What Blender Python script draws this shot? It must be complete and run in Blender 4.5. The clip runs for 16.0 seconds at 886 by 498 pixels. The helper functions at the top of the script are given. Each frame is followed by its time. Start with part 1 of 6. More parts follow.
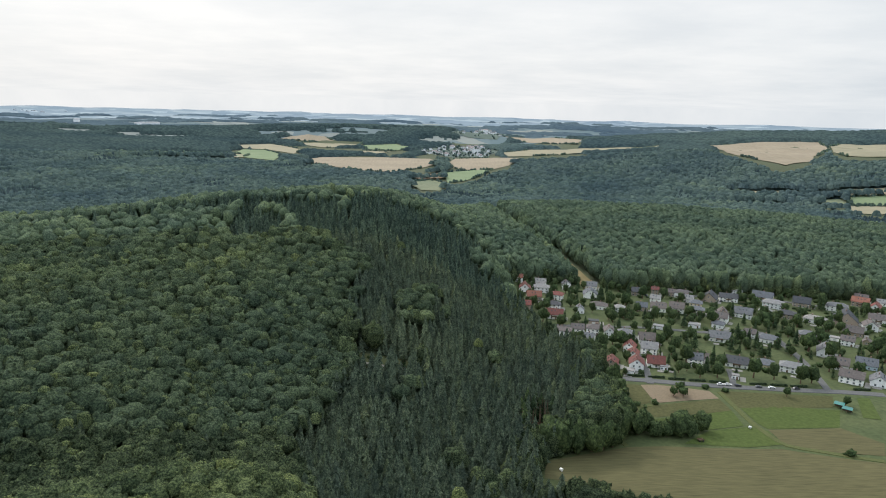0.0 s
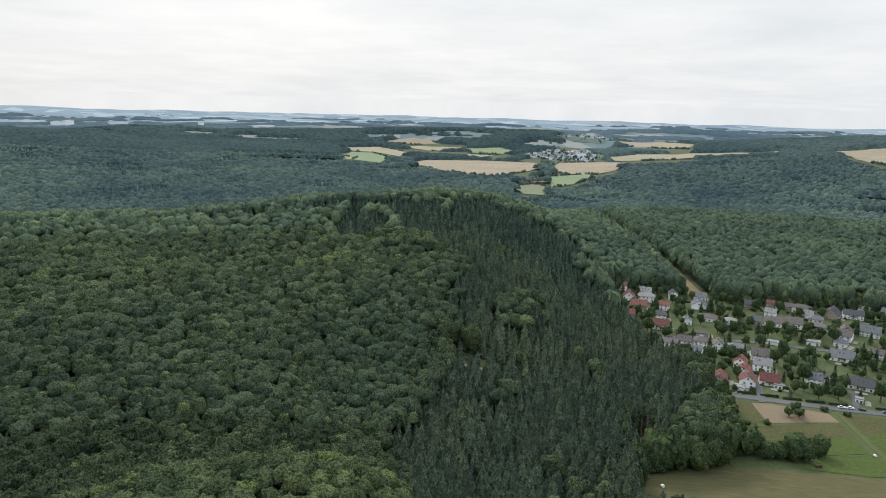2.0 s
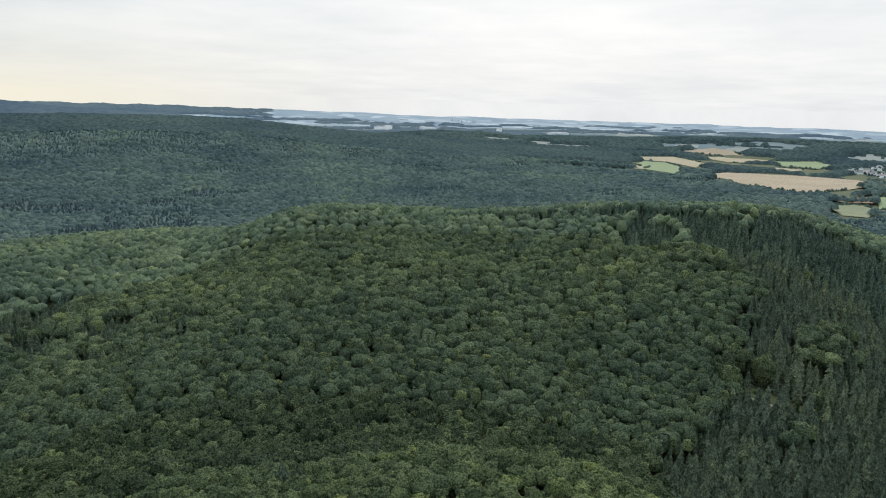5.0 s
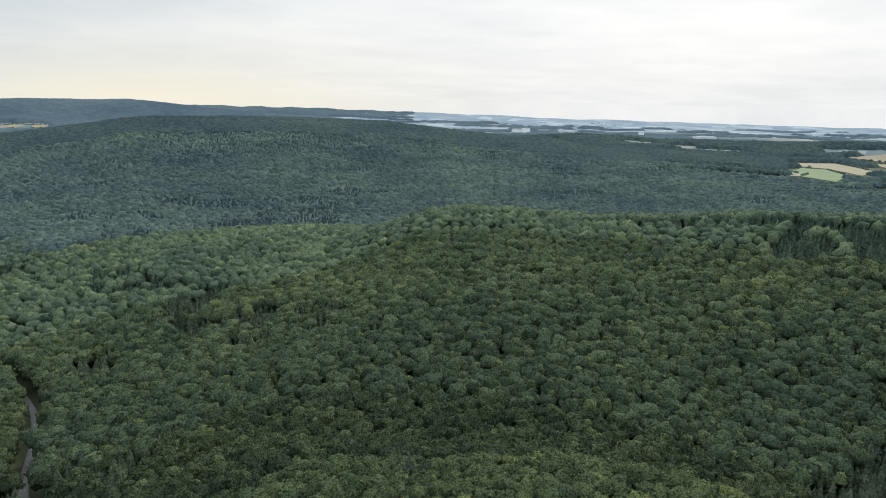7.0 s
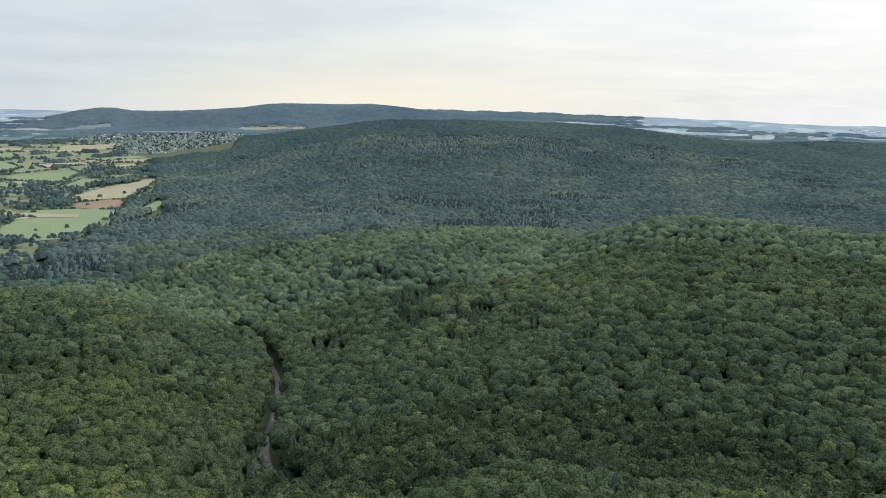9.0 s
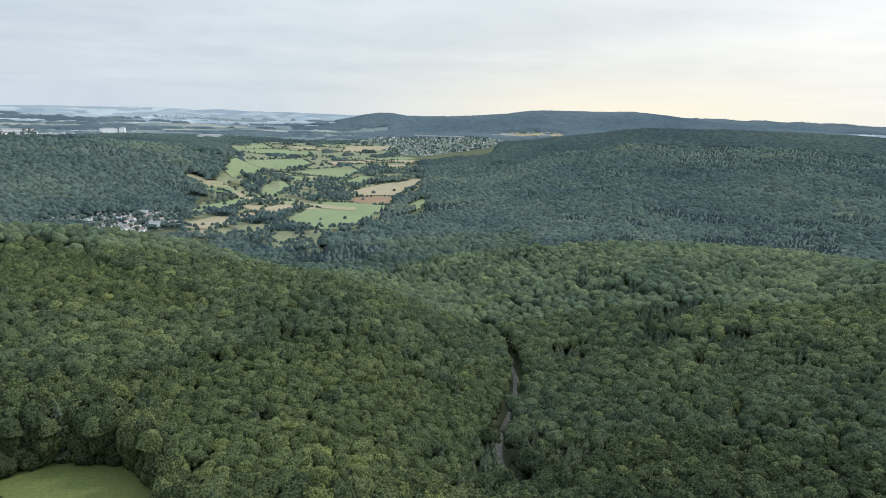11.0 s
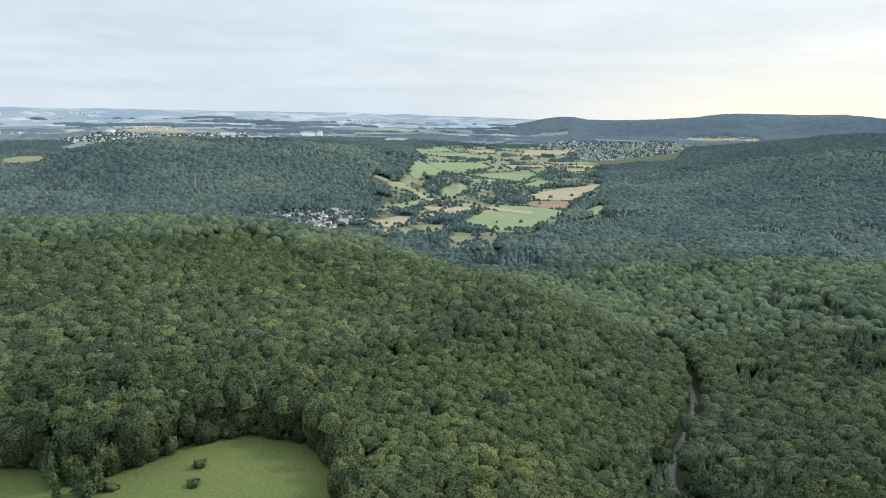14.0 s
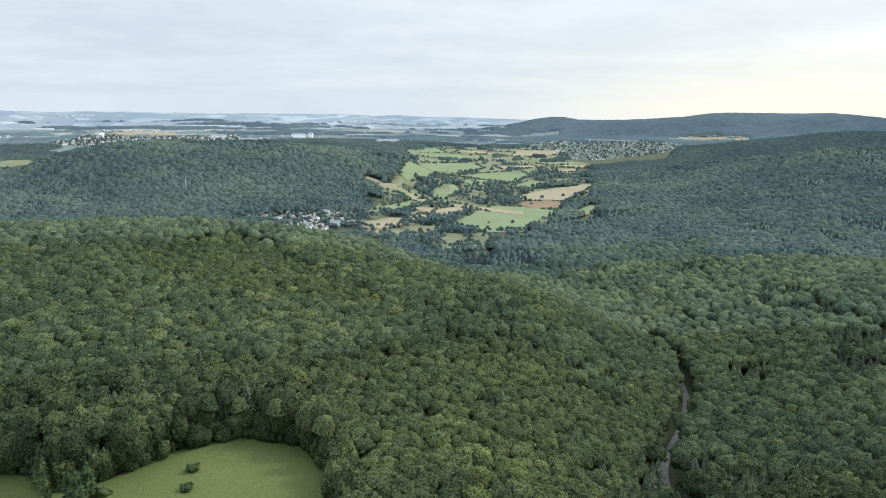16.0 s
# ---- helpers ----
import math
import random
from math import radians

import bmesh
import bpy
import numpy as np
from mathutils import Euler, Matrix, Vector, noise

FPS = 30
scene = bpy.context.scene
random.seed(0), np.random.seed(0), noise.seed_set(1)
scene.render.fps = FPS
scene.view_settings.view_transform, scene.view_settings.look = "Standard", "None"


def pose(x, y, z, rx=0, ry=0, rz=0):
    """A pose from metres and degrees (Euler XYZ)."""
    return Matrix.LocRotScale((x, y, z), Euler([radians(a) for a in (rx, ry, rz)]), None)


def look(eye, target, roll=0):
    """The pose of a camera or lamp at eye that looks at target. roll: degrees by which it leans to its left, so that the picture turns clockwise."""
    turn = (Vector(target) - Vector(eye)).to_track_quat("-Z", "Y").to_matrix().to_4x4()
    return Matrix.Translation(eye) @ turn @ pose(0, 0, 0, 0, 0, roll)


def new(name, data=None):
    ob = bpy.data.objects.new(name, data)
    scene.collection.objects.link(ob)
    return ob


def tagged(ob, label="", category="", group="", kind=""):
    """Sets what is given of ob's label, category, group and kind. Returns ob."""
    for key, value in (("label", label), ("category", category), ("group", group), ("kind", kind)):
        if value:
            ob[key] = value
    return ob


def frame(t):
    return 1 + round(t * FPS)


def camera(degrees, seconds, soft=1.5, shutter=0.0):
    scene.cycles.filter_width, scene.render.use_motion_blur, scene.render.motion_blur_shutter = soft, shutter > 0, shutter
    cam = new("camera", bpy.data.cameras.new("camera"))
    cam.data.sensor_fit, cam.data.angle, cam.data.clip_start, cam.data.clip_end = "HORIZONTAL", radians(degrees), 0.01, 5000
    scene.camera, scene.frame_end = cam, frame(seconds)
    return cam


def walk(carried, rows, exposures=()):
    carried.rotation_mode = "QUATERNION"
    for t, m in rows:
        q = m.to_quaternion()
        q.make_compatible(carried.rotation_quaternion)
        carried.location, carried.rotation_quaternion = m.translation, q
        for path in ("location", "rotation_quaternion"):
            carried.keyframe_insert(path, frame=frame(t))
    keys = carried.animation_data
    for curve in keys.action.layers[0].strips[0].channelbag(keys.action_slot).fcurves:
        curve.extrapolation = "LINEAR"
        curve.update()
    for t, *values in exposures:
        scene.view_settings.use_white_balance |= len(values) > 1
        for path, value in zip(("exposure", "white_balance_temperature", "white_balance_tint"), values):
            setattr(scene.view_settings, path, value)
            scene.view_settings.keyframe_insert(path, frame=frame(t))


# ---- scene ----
# the camera hovers in one place and turns; rows: seconds, bearing, degrees down, lean to the left
cam = camera(64.74, 16.0, soft=1.0)
ROWS = [
    (0.0, 0.36, 11.92, 1.71),
    (0.5, -1.89, 11.92, 1.59),
    (1.0, -4.79, 11.91, 1.62),
    (1.5, -6.41, 11.89, 1.62),
    (2.0, -8.13, 11.87, 1.53),
    (2.5, -10.09, 11.85, 1.54),
    (3.0, -13.91, 11.86, 1.52),
    (3.5, -18.53, 11.86, 1.51),
    (4.0, -22.75, 11.87, 1.52),
    (4.5, -27.06, 11.89, 1.59),
    (5.0, -31.50, 11.89, 1.58),
    (5.2, -33.29, 11.88, 1.52),
    (7.3, -44.69, 11.98, 1.43),
    (7.5, -46.39, 12.00, 1.43),
    (8.0, -51.16, 12.02, 1.43),
    (8.5, -56.07, 12.00, 1.37),
    (8.7, -58.00, 12.00, 1.34),
    (10.8, -78.68, 11.96, 1.54),
    (11.0, -81.34, 11.95, 1.68),
    (11.5, -86.98, 11.97, 1.67),
    (12.0, -91.20, 12.00, 1.59),
    (12.5, -95.92, 12.01, 1.52),
    (13.0, -96.27, 12.02, 1.50),
    (13.5, -96.07, 11.99, 1.32),
    (14.0, -95.90, 11.98, 1.19),
    (14.5, -95.70, 11.96, 1.08),
    (15.0, -95.54, 11.95, 0.99),
    (15.5, -95.39, 11.92, 0.89),
    (16.0, -95.24, 11.90, 0.82),
]
walk(cam, [(t, pose(0, 0, 175, 0, 0, -az) @ pose(0, 0, 0, 90 - down, 0, 0) @ pose(0, 0, 0, 0, 0, lean)) for t, az, down, lean in ROWS],
     [(0.0, 0.06, 6380, 10), (5.0, 0.05, 6380, 10), (8.0, 0.08, 6380, 10), (11.0, 0.17, 6380, 10), (12.5, 0.28, 6380, 10), (16.0, 0.34, 6380, 10)])

# ---- light: a bright overcast sky with thin cloud and a veiled sun ----
SUN_AZ, SUN_UP = -27.0, 40.0
world = bpy.data.worlds.new("sky")
scene.world = world
world.use_nodes = True
wn, wl = world.node_tree.nodes, world.node_tree.links
wn.clear()


def wnode(kind, **inputs):
    n = wn.new(kind)
    for k, v in inputs.items():
        n.inputs[k].default_value = v
    return n


def wmath(op, a, b=None, clamp=False):
    n = wn.new("ShaderNodeMath")
    n.operation, n.use_clamp = op, clamp
    for i, v in enumerate((a, b)):
        if v is None:
            continue
        if isinstance(v, (int, float)):
            n.inputs[i].default_value = v
        else:
            wl.new(v, n.inputs[i])
    return n.outputs[0]


def wmix(fac, a, b):
    n = wn.new("ShaderNodeMix")
    n.data_type = "RGBA"
    for i, v in ((0, fac), (6, a), (7, b)):
        if isinstance(v, (int, float)):
            n.inputs[i].default_value = v
        elif isinstance(v, tuple):
            n.inputs[i].default_value = (*v, 1)
        else:
            wl.new(v, n.inputs[i])
    return n.outputs[2]


coord = wn.new("ShaderNodeTexCoord").outputs["Generated"]
split = wn.new("ShaderNodeSeparateXYZ")
wl.new(coord, split.inputs[0])
up = split.outputs[2]
flat = wn.new("ShaderNodeVectorMath")  # a cloud deck: bearings over height
flat.operation = "DIVIDE"
lift = wmath("ADD", wmath("MAXIMUM", up, 0.0), 0.09)
comb = wn.new("ShaderNodeCombineXYZ")
for i in range(3):
    wl.new(lift, comb.inputs[i])
wl.new(coord, flat.inputs[0])
wl.new(comb.outputs[0], flat.inputs[1])
noise_a = wnode("ShaderNodeTexNoise", Scale=0.55, Detail=7.0, Roughness=0.55)
noise_b = wnode("ShaderNodeTexNoise", Scale=1.6, Detail=6.0, Roughness=0.6)
for n in (noise_a, noise_b):
    wl.new(flat.outputs[0], n.inputs["Vector"])
dot = wn.new("ShaderNodeVectorMath")
dot.operation = "DOT_PRODUCT"
wl.new(coord, dot.inputs[0])
_e, _a = radians(20), radians(-13)
dot.inputs[1].default_value = (math.cos(_e) * math.sin(_a), math.cos(_e) * math.cos(_a), math.sin(_e))
near_sun = wmath("MAXIMUM", dot.outputs["Value"], 0.0)
glow = wmath("SUBTRACT", 1.0, wmath("POWER", wmath("SUBTRACT", 1.0, wmath("POWER", near_sun, 3.0)), 2.5))
cloud = wmath("MULTIPLY", wmath("SUBTRACT", wmath("ADD", wmath("MULTIPLY", noise_a.outputs[0], 0.7), wmath("MULTIPLY", noise_b.outputs[0], 0.3)), 0.38), 4.0, True)
sky = wn.new("ShaderNodeTexSky")
sky.sky_type, sky.sun_disc = "NISHITA", False
sky.sun_elevation, sky.sun_rotation = radians(SUN_UP), radians(SUN_AZ)
sky.air_density, sky.dust_density = 1.0, 3.0
clear = wn.new("ShaderNodeVectorMath")
clear.operation = "SCALE"
wl.new(sky.outputs[0], clear.inputs[0])
clear.inputs["Scale"].default_value = 0.10
deck = wmix(cloud, (0.53, 0.61, 0.68), (0.67, 0.73, 0.77))
low = wmath("POWER", wmath("SUBTRACT", 1.0, wmath("MAXIMUM", up, 0.0), True), 22.0)
deck = wmix(wmath("MULTIPLY", low, 0.6), deck, (0.60, 0.68, 0.75))
deck = wmix(glow, deck, wmix(cloud, (0.80, 0.82, 0.83), (0.95, 0.945, 0.93)))
dot2 = wn.new("ShaderNodeVectorMath")  # a clear warm strip under the cloud in the west
dot2.operation = "DOT_PRODUCT"
wl.new(coord, dot2.inputs[0])
dot2.inputs[1].default_value = (math.sin(radians(-66)), math.cos(radians(-66)), 0.03)
strip = wmath("MULTIPLY", wmath("POWER", wmath("MAXIMUM", dot2.outputs["Value"], 0.0), 16.0), wmath("POWER", wmath("SUBTRACT", 1.0, wmath("MAXIMUM", up, 0.0), True), 17.0))
deck = wmix(wmath("MULTIPLY", strip, 0.9, True), deck, (0.97, 0.90, 0.72))
both = wmix(0.93, clear.outputs[0], deck)
# an overcast sky is brighter towards the zenith
high = wmath("MULTIPLY", wmath("SUBTRACT", up, 0.2), 2.0, True)
back = wnode("ShaderNodeBackground", Strength=1.0)
wl.new(wmath("ADD", wmath("MULTIPLY", high, 1.25), 1.0), back.inputs[1])
wl.new(both, back.inputs[0])
wl.new(back.outputs[0], wn.new("ShaderNodeOutputWorld").inputs[0])

sun = new("sun", bpy.data.lights.new("sun", "SUN"))
sun.data.energy, sun.data.angle, sun.data.color = 2.1, radians(12), (1.0, 0.95, 0.87)
_e, _a = radians(SUN_UP), radians(SUN_AZ)
sun.matrix_world = look((300 * math.sin(_a), 300 * math.cos(_a), 400), (300 * math.sin(_a) - math.cos(_e) * math.sin(_a), 300 * math.cos(_a) - math.cos(_e) * math.cos(_a), 400 - math.sin(_e)))
# ---- relief: ground heights on a polar net round the origin, metres above the meadow by the village ----
EYE = 175.0
AZ = np.array([-130, -115, -102, -90, -78, -66, -54, -42, -30, -16, -4, 6, 18, 34], float)
R_NEAR = np.array([130, 190, 260, 350, 480, 640, 850], float)
R_FAR = np.array([1150, 1550, 2100, 2800, 3500, 4200, 4900], float)
NEAR = [
    [-120, -122, -127, -124, -120, -117, -160],
    [-120, -122, -126, -124, -122, -123, -178],
    [-122, -126, -130, -132, -133, -144, -212],
    [-126, -130, -134, -135, -142, -190, -215],
    [-132, -140, -150, -160, -175, -192, -210],
    [-135, -142, -152, -162, -168, -170, -181],
    [-128, -126, -148, -147, -150, -158, -172],
    [-122, -124, -153, -141, -125, -114, -175],
    [-118, -117, -153, -144, -125, -117, -175],
    [-122, -121, -160, -158, -130, -103, -150],
    [-130, -150, -165, -165, -135, -107, -130],
    [-150, -165, -174, -174, -172, -166, -165],
    [-165, -172, -175, -175, -175, -173, -172],
    [-165, -172, -175, -175, -175, -174, -174],
]
FAR = [
    [-200, -200, -205, -215, -200, -160, -92],
    [-215, -205, -200, -205, -180, -150, -94],
    [-220, -212, -205, -205, -180, -150, -97],
    [-225, -225, -222, -215, -195, -165, -110],
    [-222, -222, -215, -200, -180, -160, -108],
    [-222, -215, -200, -190, -180, -160, -80],
    [-218, -210, -195, -185, -180, -160, -72],
    [-222, -200, -180, -175, -170, -145, -82],
    [-215, -195, -180, -165, -160, -140, -98],
    [-205, -190, -188, -180, -160, -130, -104],
    [-195, -190, -192, -180, -160, -130, -104],
    [-174, -205, -180, -165, -155, -130, -102],
    [-175, -195, -145, -115, -140, -120, -95],
    [-176, -190, -130, -90, -120, -110, -85],
]
_A = np.concatenate(([AZ[-1] - 360], AZ, [AZ[0] + 360, AZ[1] + 360]))
_R = np.concatenate((R_NEAR, R_FAR))
_T = np.hstack((np.array(NEAR, float), np.array(FAR, float)))
_T = np.vstack((_T[-1], _T, _T[0], _T[1]))


def _cubic(knots, x):
    """Index and four weights of a cubic through uneven knots."""
    i = np.clip(np.searchsorted(knots, x) - 1, 0, len(knots) - 2)
    h = knots[i + 1] - knots[i]
    t = np.clip((x - knots[i]) / h, 0, 1)
    lo, hi = np.maximum(i - 1, 0), np.minimum(i + 2, len(knots) - 1)
    a = h / np.maximum(knots[i + 1] - knots[lo], 1e-6)
    b = h / np.maximum(knots[hi] - knots[i], 1e-6)
    h10, h11 = t**3 - 2 * t**2 + t, t**3 - t**2
    h00, h01 = 2 * t**3 - 3 * t**2 + 1, 3 * t**2 - 2 * t**3
    return (lo, i, i + 1, hi), (-h10 * a, h00 - h11 * b, h01 + h10 * a, h11 * b)


def waves(x, y, seed=0.0):
    """A smooth uneven field about -1 to 1, cheap on arrays."""
    s = 0
    for k, (f, a) in enumerate(((0.011, 0.45), (0.023, 0.3), (0.047, 0.2), (0.09, 0.12))):
        p = seed + 1.7 * k
        s = s + a * np.sin(f * x + 1.3 * np.sin(0.7 * f * y + p) + p) * np.cos(f * y + 1.1 * np.sin(0.8 * f * x - p) + 2 * p)
    return s


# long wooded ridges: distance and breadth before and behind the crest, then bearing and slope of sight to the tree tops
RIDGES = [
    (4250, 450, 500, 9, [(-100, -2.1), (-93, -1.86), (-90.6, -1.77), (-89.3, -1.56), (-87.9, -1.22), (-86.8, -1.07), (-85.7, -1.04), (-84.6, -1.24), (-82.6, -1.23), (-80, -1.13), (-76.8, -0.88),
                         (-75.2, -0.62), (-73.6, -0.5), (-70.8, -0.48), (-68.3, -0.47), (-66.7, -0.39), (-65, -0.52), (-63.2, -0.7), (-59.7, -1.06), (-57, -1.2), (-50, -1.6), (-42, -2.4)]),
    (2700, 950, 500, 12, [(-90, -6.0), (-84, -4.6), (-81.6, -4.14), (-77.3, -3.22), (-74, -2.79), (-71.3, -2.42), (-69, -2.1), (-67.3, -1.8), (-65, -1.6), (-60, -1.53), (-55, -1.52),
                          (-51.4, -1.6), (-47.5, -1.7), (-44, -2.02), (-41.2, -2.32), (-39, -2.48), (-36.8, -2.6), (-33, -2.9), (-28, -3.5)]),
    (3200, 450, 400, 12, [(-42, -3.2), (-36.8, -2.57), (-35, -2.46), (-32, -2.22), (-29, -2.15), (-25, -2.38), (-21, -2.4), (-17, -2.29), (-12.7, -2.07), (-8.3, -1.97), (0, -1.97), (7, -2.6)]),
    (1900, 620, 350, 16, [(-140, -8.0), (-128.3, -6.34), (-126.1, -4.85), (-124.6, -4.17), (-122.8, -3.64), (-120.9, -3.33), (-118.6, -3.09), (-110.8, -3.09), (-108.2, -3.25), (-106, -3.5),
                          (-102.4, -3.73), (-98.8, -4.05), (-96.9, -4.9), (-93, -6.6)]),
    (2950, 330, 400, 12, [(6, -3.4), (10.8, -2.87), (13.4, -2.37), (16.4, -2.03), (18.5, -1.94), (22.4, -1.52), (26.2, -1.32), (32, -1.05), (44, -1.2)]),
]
FOLD = [(-240, 70), (-272, 74), (-300, 76), (-330, 84), (-371, 100), (-408, 112), (-443, 120), (-496, 124), (-550, 118), (-640, 108), (-760, 80), (-900, 30)]


def ground(x, y):
    x, y = np.asarray(x, float), np.asarray(y, float)
    r = np.hypot(x, y)
    az = np.degrees(np.arctan2(x, y))
    az = np.where(az < -150, az + 360, az)
    ia, wa = _cubic(_A, az)
    ir, wr = _cubic(_R, np.clip(r, _R[0], _R[-1]))
    z = 0
    for p, u in zip(ia, wa):
        for q, w in zip(ir, wr):
            z = z + u * w * _T[p, q]
    rough = np.clip(-z / 60 - 1.9, 0.15, 1)
    far = np.clip((r - 1000) / 600, 0, 1)
    near = np.full(np.shape(r), 1e9)
    for (x0, y0), (x1, y1) in zip(FOLD[:-1], FOLD[1:]):
        t = np.clip(((x - x0) * (x1 - x0) + (y - y0) * (y1 - y0)) / ((x1 - x0) ** 2 + (y1 - y0) ** 2), 0, 1)
        near = np.minimum(near, np.hypot(x - x0 - t * (x1 - x0), y - y0 - t * (y1 - y0)))
    z = z - 10 * np.exp(-((near / 55) ** 2))  # the wooded gully that the lane runs down
    z = z + (1 - 0.7 * rough) * (2.5 * waves(x, y, 3.0) + far * 12 * waves(x * 0.42, y * 0.42, 7.0))
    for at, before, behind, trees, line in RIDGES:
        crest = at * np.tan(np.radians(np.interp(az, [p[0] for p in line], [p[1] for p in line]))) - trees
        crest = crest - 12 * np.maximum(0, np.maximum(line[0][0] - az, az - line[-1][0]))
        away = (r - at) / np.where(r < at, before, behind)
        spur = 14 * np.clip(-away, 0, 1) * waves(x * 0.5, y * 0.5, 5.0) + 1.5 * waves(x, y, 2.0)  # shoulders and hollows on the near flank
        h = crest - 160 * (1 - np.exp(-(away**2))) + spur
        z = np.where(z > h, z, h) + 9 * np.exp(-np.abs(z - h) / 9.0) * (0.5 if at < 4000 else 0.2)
    return EYE + z


def beyond(x, y):
    """How far each place lies past the foot of the near hills, in metres."""
    az = np.degrees(np.arctan2(x, y))
    return np.hypot(x, y) - np.interp(az, [-140, -115, -102, -90, -84, -78, -66, -54, -44, -30, -16, -4, 6, 18, 38], [760, 700, 720, 800, 880, 930, 960, 1000, 960, 900, 900, 1000, 1150, 1250, 1250])
# ---- land use: fields and stands of trees as outlines on the plan ----
NORTH_0 = [
    ("stubble", [(-667, 2859), (-609, 2907), (-557, 2942), (-484, 2924), (-437, 2875), (-506, 2853)]),
    ("straw", [(-580, 2823), (-440, 2866), (-326, 2878), (-339, 2705), (-453, 2672)]),
    ("straw", [(-1014, 2120), (-862, 2233), (-697, 2278), (-616, 2249), (-606, 2148), (-821, 2125), (-975, 2054)]),
    ("straw", [(-776, 2607), (-658, 2726), (-496, 2560), (-499, 2378), (-626, 2509), (-732, 2528)]),
    ("green", [(-697, 2474), (-624, 2485), (-526, 2331), (-496, 2084), (-586, 2137), (-669, 2213)]),
    ("stubble", [(-453, 2118), (-386, 2277), (-152, 2339), (-39, 2306), (2, 2172), (-58, 2041), (-139, 1903), (-215, 1898), (-308, 2006), (-396, 2089)]),
    ("stubble", [(12, 2096), (44, 2294), (193, 2310), (263, 2277), (199, 2074), (144, 2001), (64, 2003)]),
]
NORTH_1 = [
    ("brown", [(-101, 1833), (6, 1938), (9, 1804), (-64, 1749)]),
    ("green", [(9, 1938), (112, 2005), (140, 1975), (65, 1787), (17, 1720)]),
    ("meadow", [(-83, 1654), (-28, 1746), (28, 1704), (-2, 1542), (-42, 1519)]),
    ("straw", [(216, 2475), (326, 2561), (437, 2492), (616, 2415), (742, 2410), (713, 2315), (579, 2339), (405, 2307), (224, 2341)]),
    ("stubble", [(286, 3169), (520, 3287), (614, 3096), (516, 2681), (355, 2993)]),
    ("green", [(-319, 2814), (-188, 2872), (-113, 2732), (-168, 2577), (-278, 2633)]),
    ("straw", [(-364, 2502), (-270, 2558), (-186, 2533), (-256, 2433)]),
    ("stubble", [(885, 2336), (1001, 2324), (1243, 2325), (1171, 2122), (1043, 1971), (1004, 1894), (888, 1810), (871, 1937), (859, 2103)]),
]
NORTH_2 = [
    ("straw", [(1209, 2193), (1280, 2258), (1414, 2246), (1366, 2082), (1263, 1944), (1139, 1973), (1144, 2055)]),
    ("straw", [(628, 1560), (665, 1575), (784, 1556), (804, 1521), (780, 1497), (647, 1529)]),
    ("straw", [(807, 1526), (907, 1552), (989, 1547), (998, 1517), (956, 1487), (875, 1494), (800, 1489)]),
    ("green", [(867, 1479), (951, 1483), (952, 1442), (915, 1402), (835, 1405)]),
    ("straw", [(824, 1402), (909, 1391), (904, 1347), (846, 1325), (803, 1340)]),
    ("meadow", [(788, 1465), (854, 1466), (826, 1405), (795, 1411)]),
]
NORTH = NORTH_0 + NORTH_1 + NORTH_2
FIELDS_3 = [
    ("green", [(-1243, -106), (-1380, -78), (-1547, -50), (-1538, 34), (-1494, 111), (-1425, 89), (-1301, 44), (-1228, 34), (-1215, -36)]),
    ("brown", [(-1566, 21), (-1624, 35), (-1643, 101), (-1638, 136), (-1500, 105), (-1517, 64)]),
    ("straw", [(-1722, 23), (-1814, 74), (-1908, 153), (-2004, 223), (-1969, 244), (-1807, 203), (-1658, 137), (-1663, 102), (-1644, 35)]),
    ("straw", [(-1369, -154), (-1439, -145), (-1513, -96), (-1480, -69), (-1397, -88), (-1322, -127)]),
    ("straw", [(-1224, -263), (-1303, -222), (-1304, -192), (-1222, -188), (-1183, -212), (-1188, -248)]),
    ("stubble", [(-1163, -252), (-1173, -210), (-1145, -195), (-1109, -208), (-1125, -239)]),
]
FIELDS_4 = [
    ("stubble", [(-1331, -188), (-1375, -160), (-1326, -143), (-1291, -156), (-1279, -181)]),
    ("green", [(-1663, -262), (-2420, -295), (-2525, -123), (-2369, -81), (-2216, -125), (-2080, -185), (-1773, -201), (-1629, -238)]),
    ("green", [(-1899, -161), (-2224, -90), (-2333, 74), (-2276, 94), (-2006, 17), (-1904, -91)]),
    ("stubble", [(-2455, -56), (-2560, 140), (-2443, 125), (-2358, -20)]),
    ("straw", [(-2354, 134), (-2385, 225), (-2325, 231), (-2298, 164)]),
    ("straw", [(-3135, -281), (-3052, -150), (-2980, -27), (-3131, 70), (-3137, 242), (-2989, 209), (-2872, 42), (-2930, -144)]),
    ("green", [(-2907, -426), (-3140, -322), (-2901, -248), (-2820, -116), (-2676, -92), (-2651, -237), (-2752, -380)]),
]
FIELDS_5 = [
    ("green", [(-1699, -172), (-1831, -140), (-1756, -112), (-1598, -141), (-1589, -173)]),
    ("green", [(-1343, -288), (-1433, -245), (-1533, -198), (-1583, -172), (-1510, -170), (-1435, -197), (-1341, -251)]),
    ("green", [(-1894, -6), (-2059, 66), (-2013, 113), (-1843, 46)]),
    ("green", [(-1501, 147), (-1620, 196), (-1546, 206), (-1447, 165), (-1413, 139)]),
    ("green", [(-958, 27), (-917, 80), (-895, 75), (-942, 28)]),
    ("green", [(-900, 100), (-873, 129), (-849, 121), (-872, 101)]),
    ("green", [(-773, 141), (-755, 153), (-738, 147), (-749, 138)]),
]
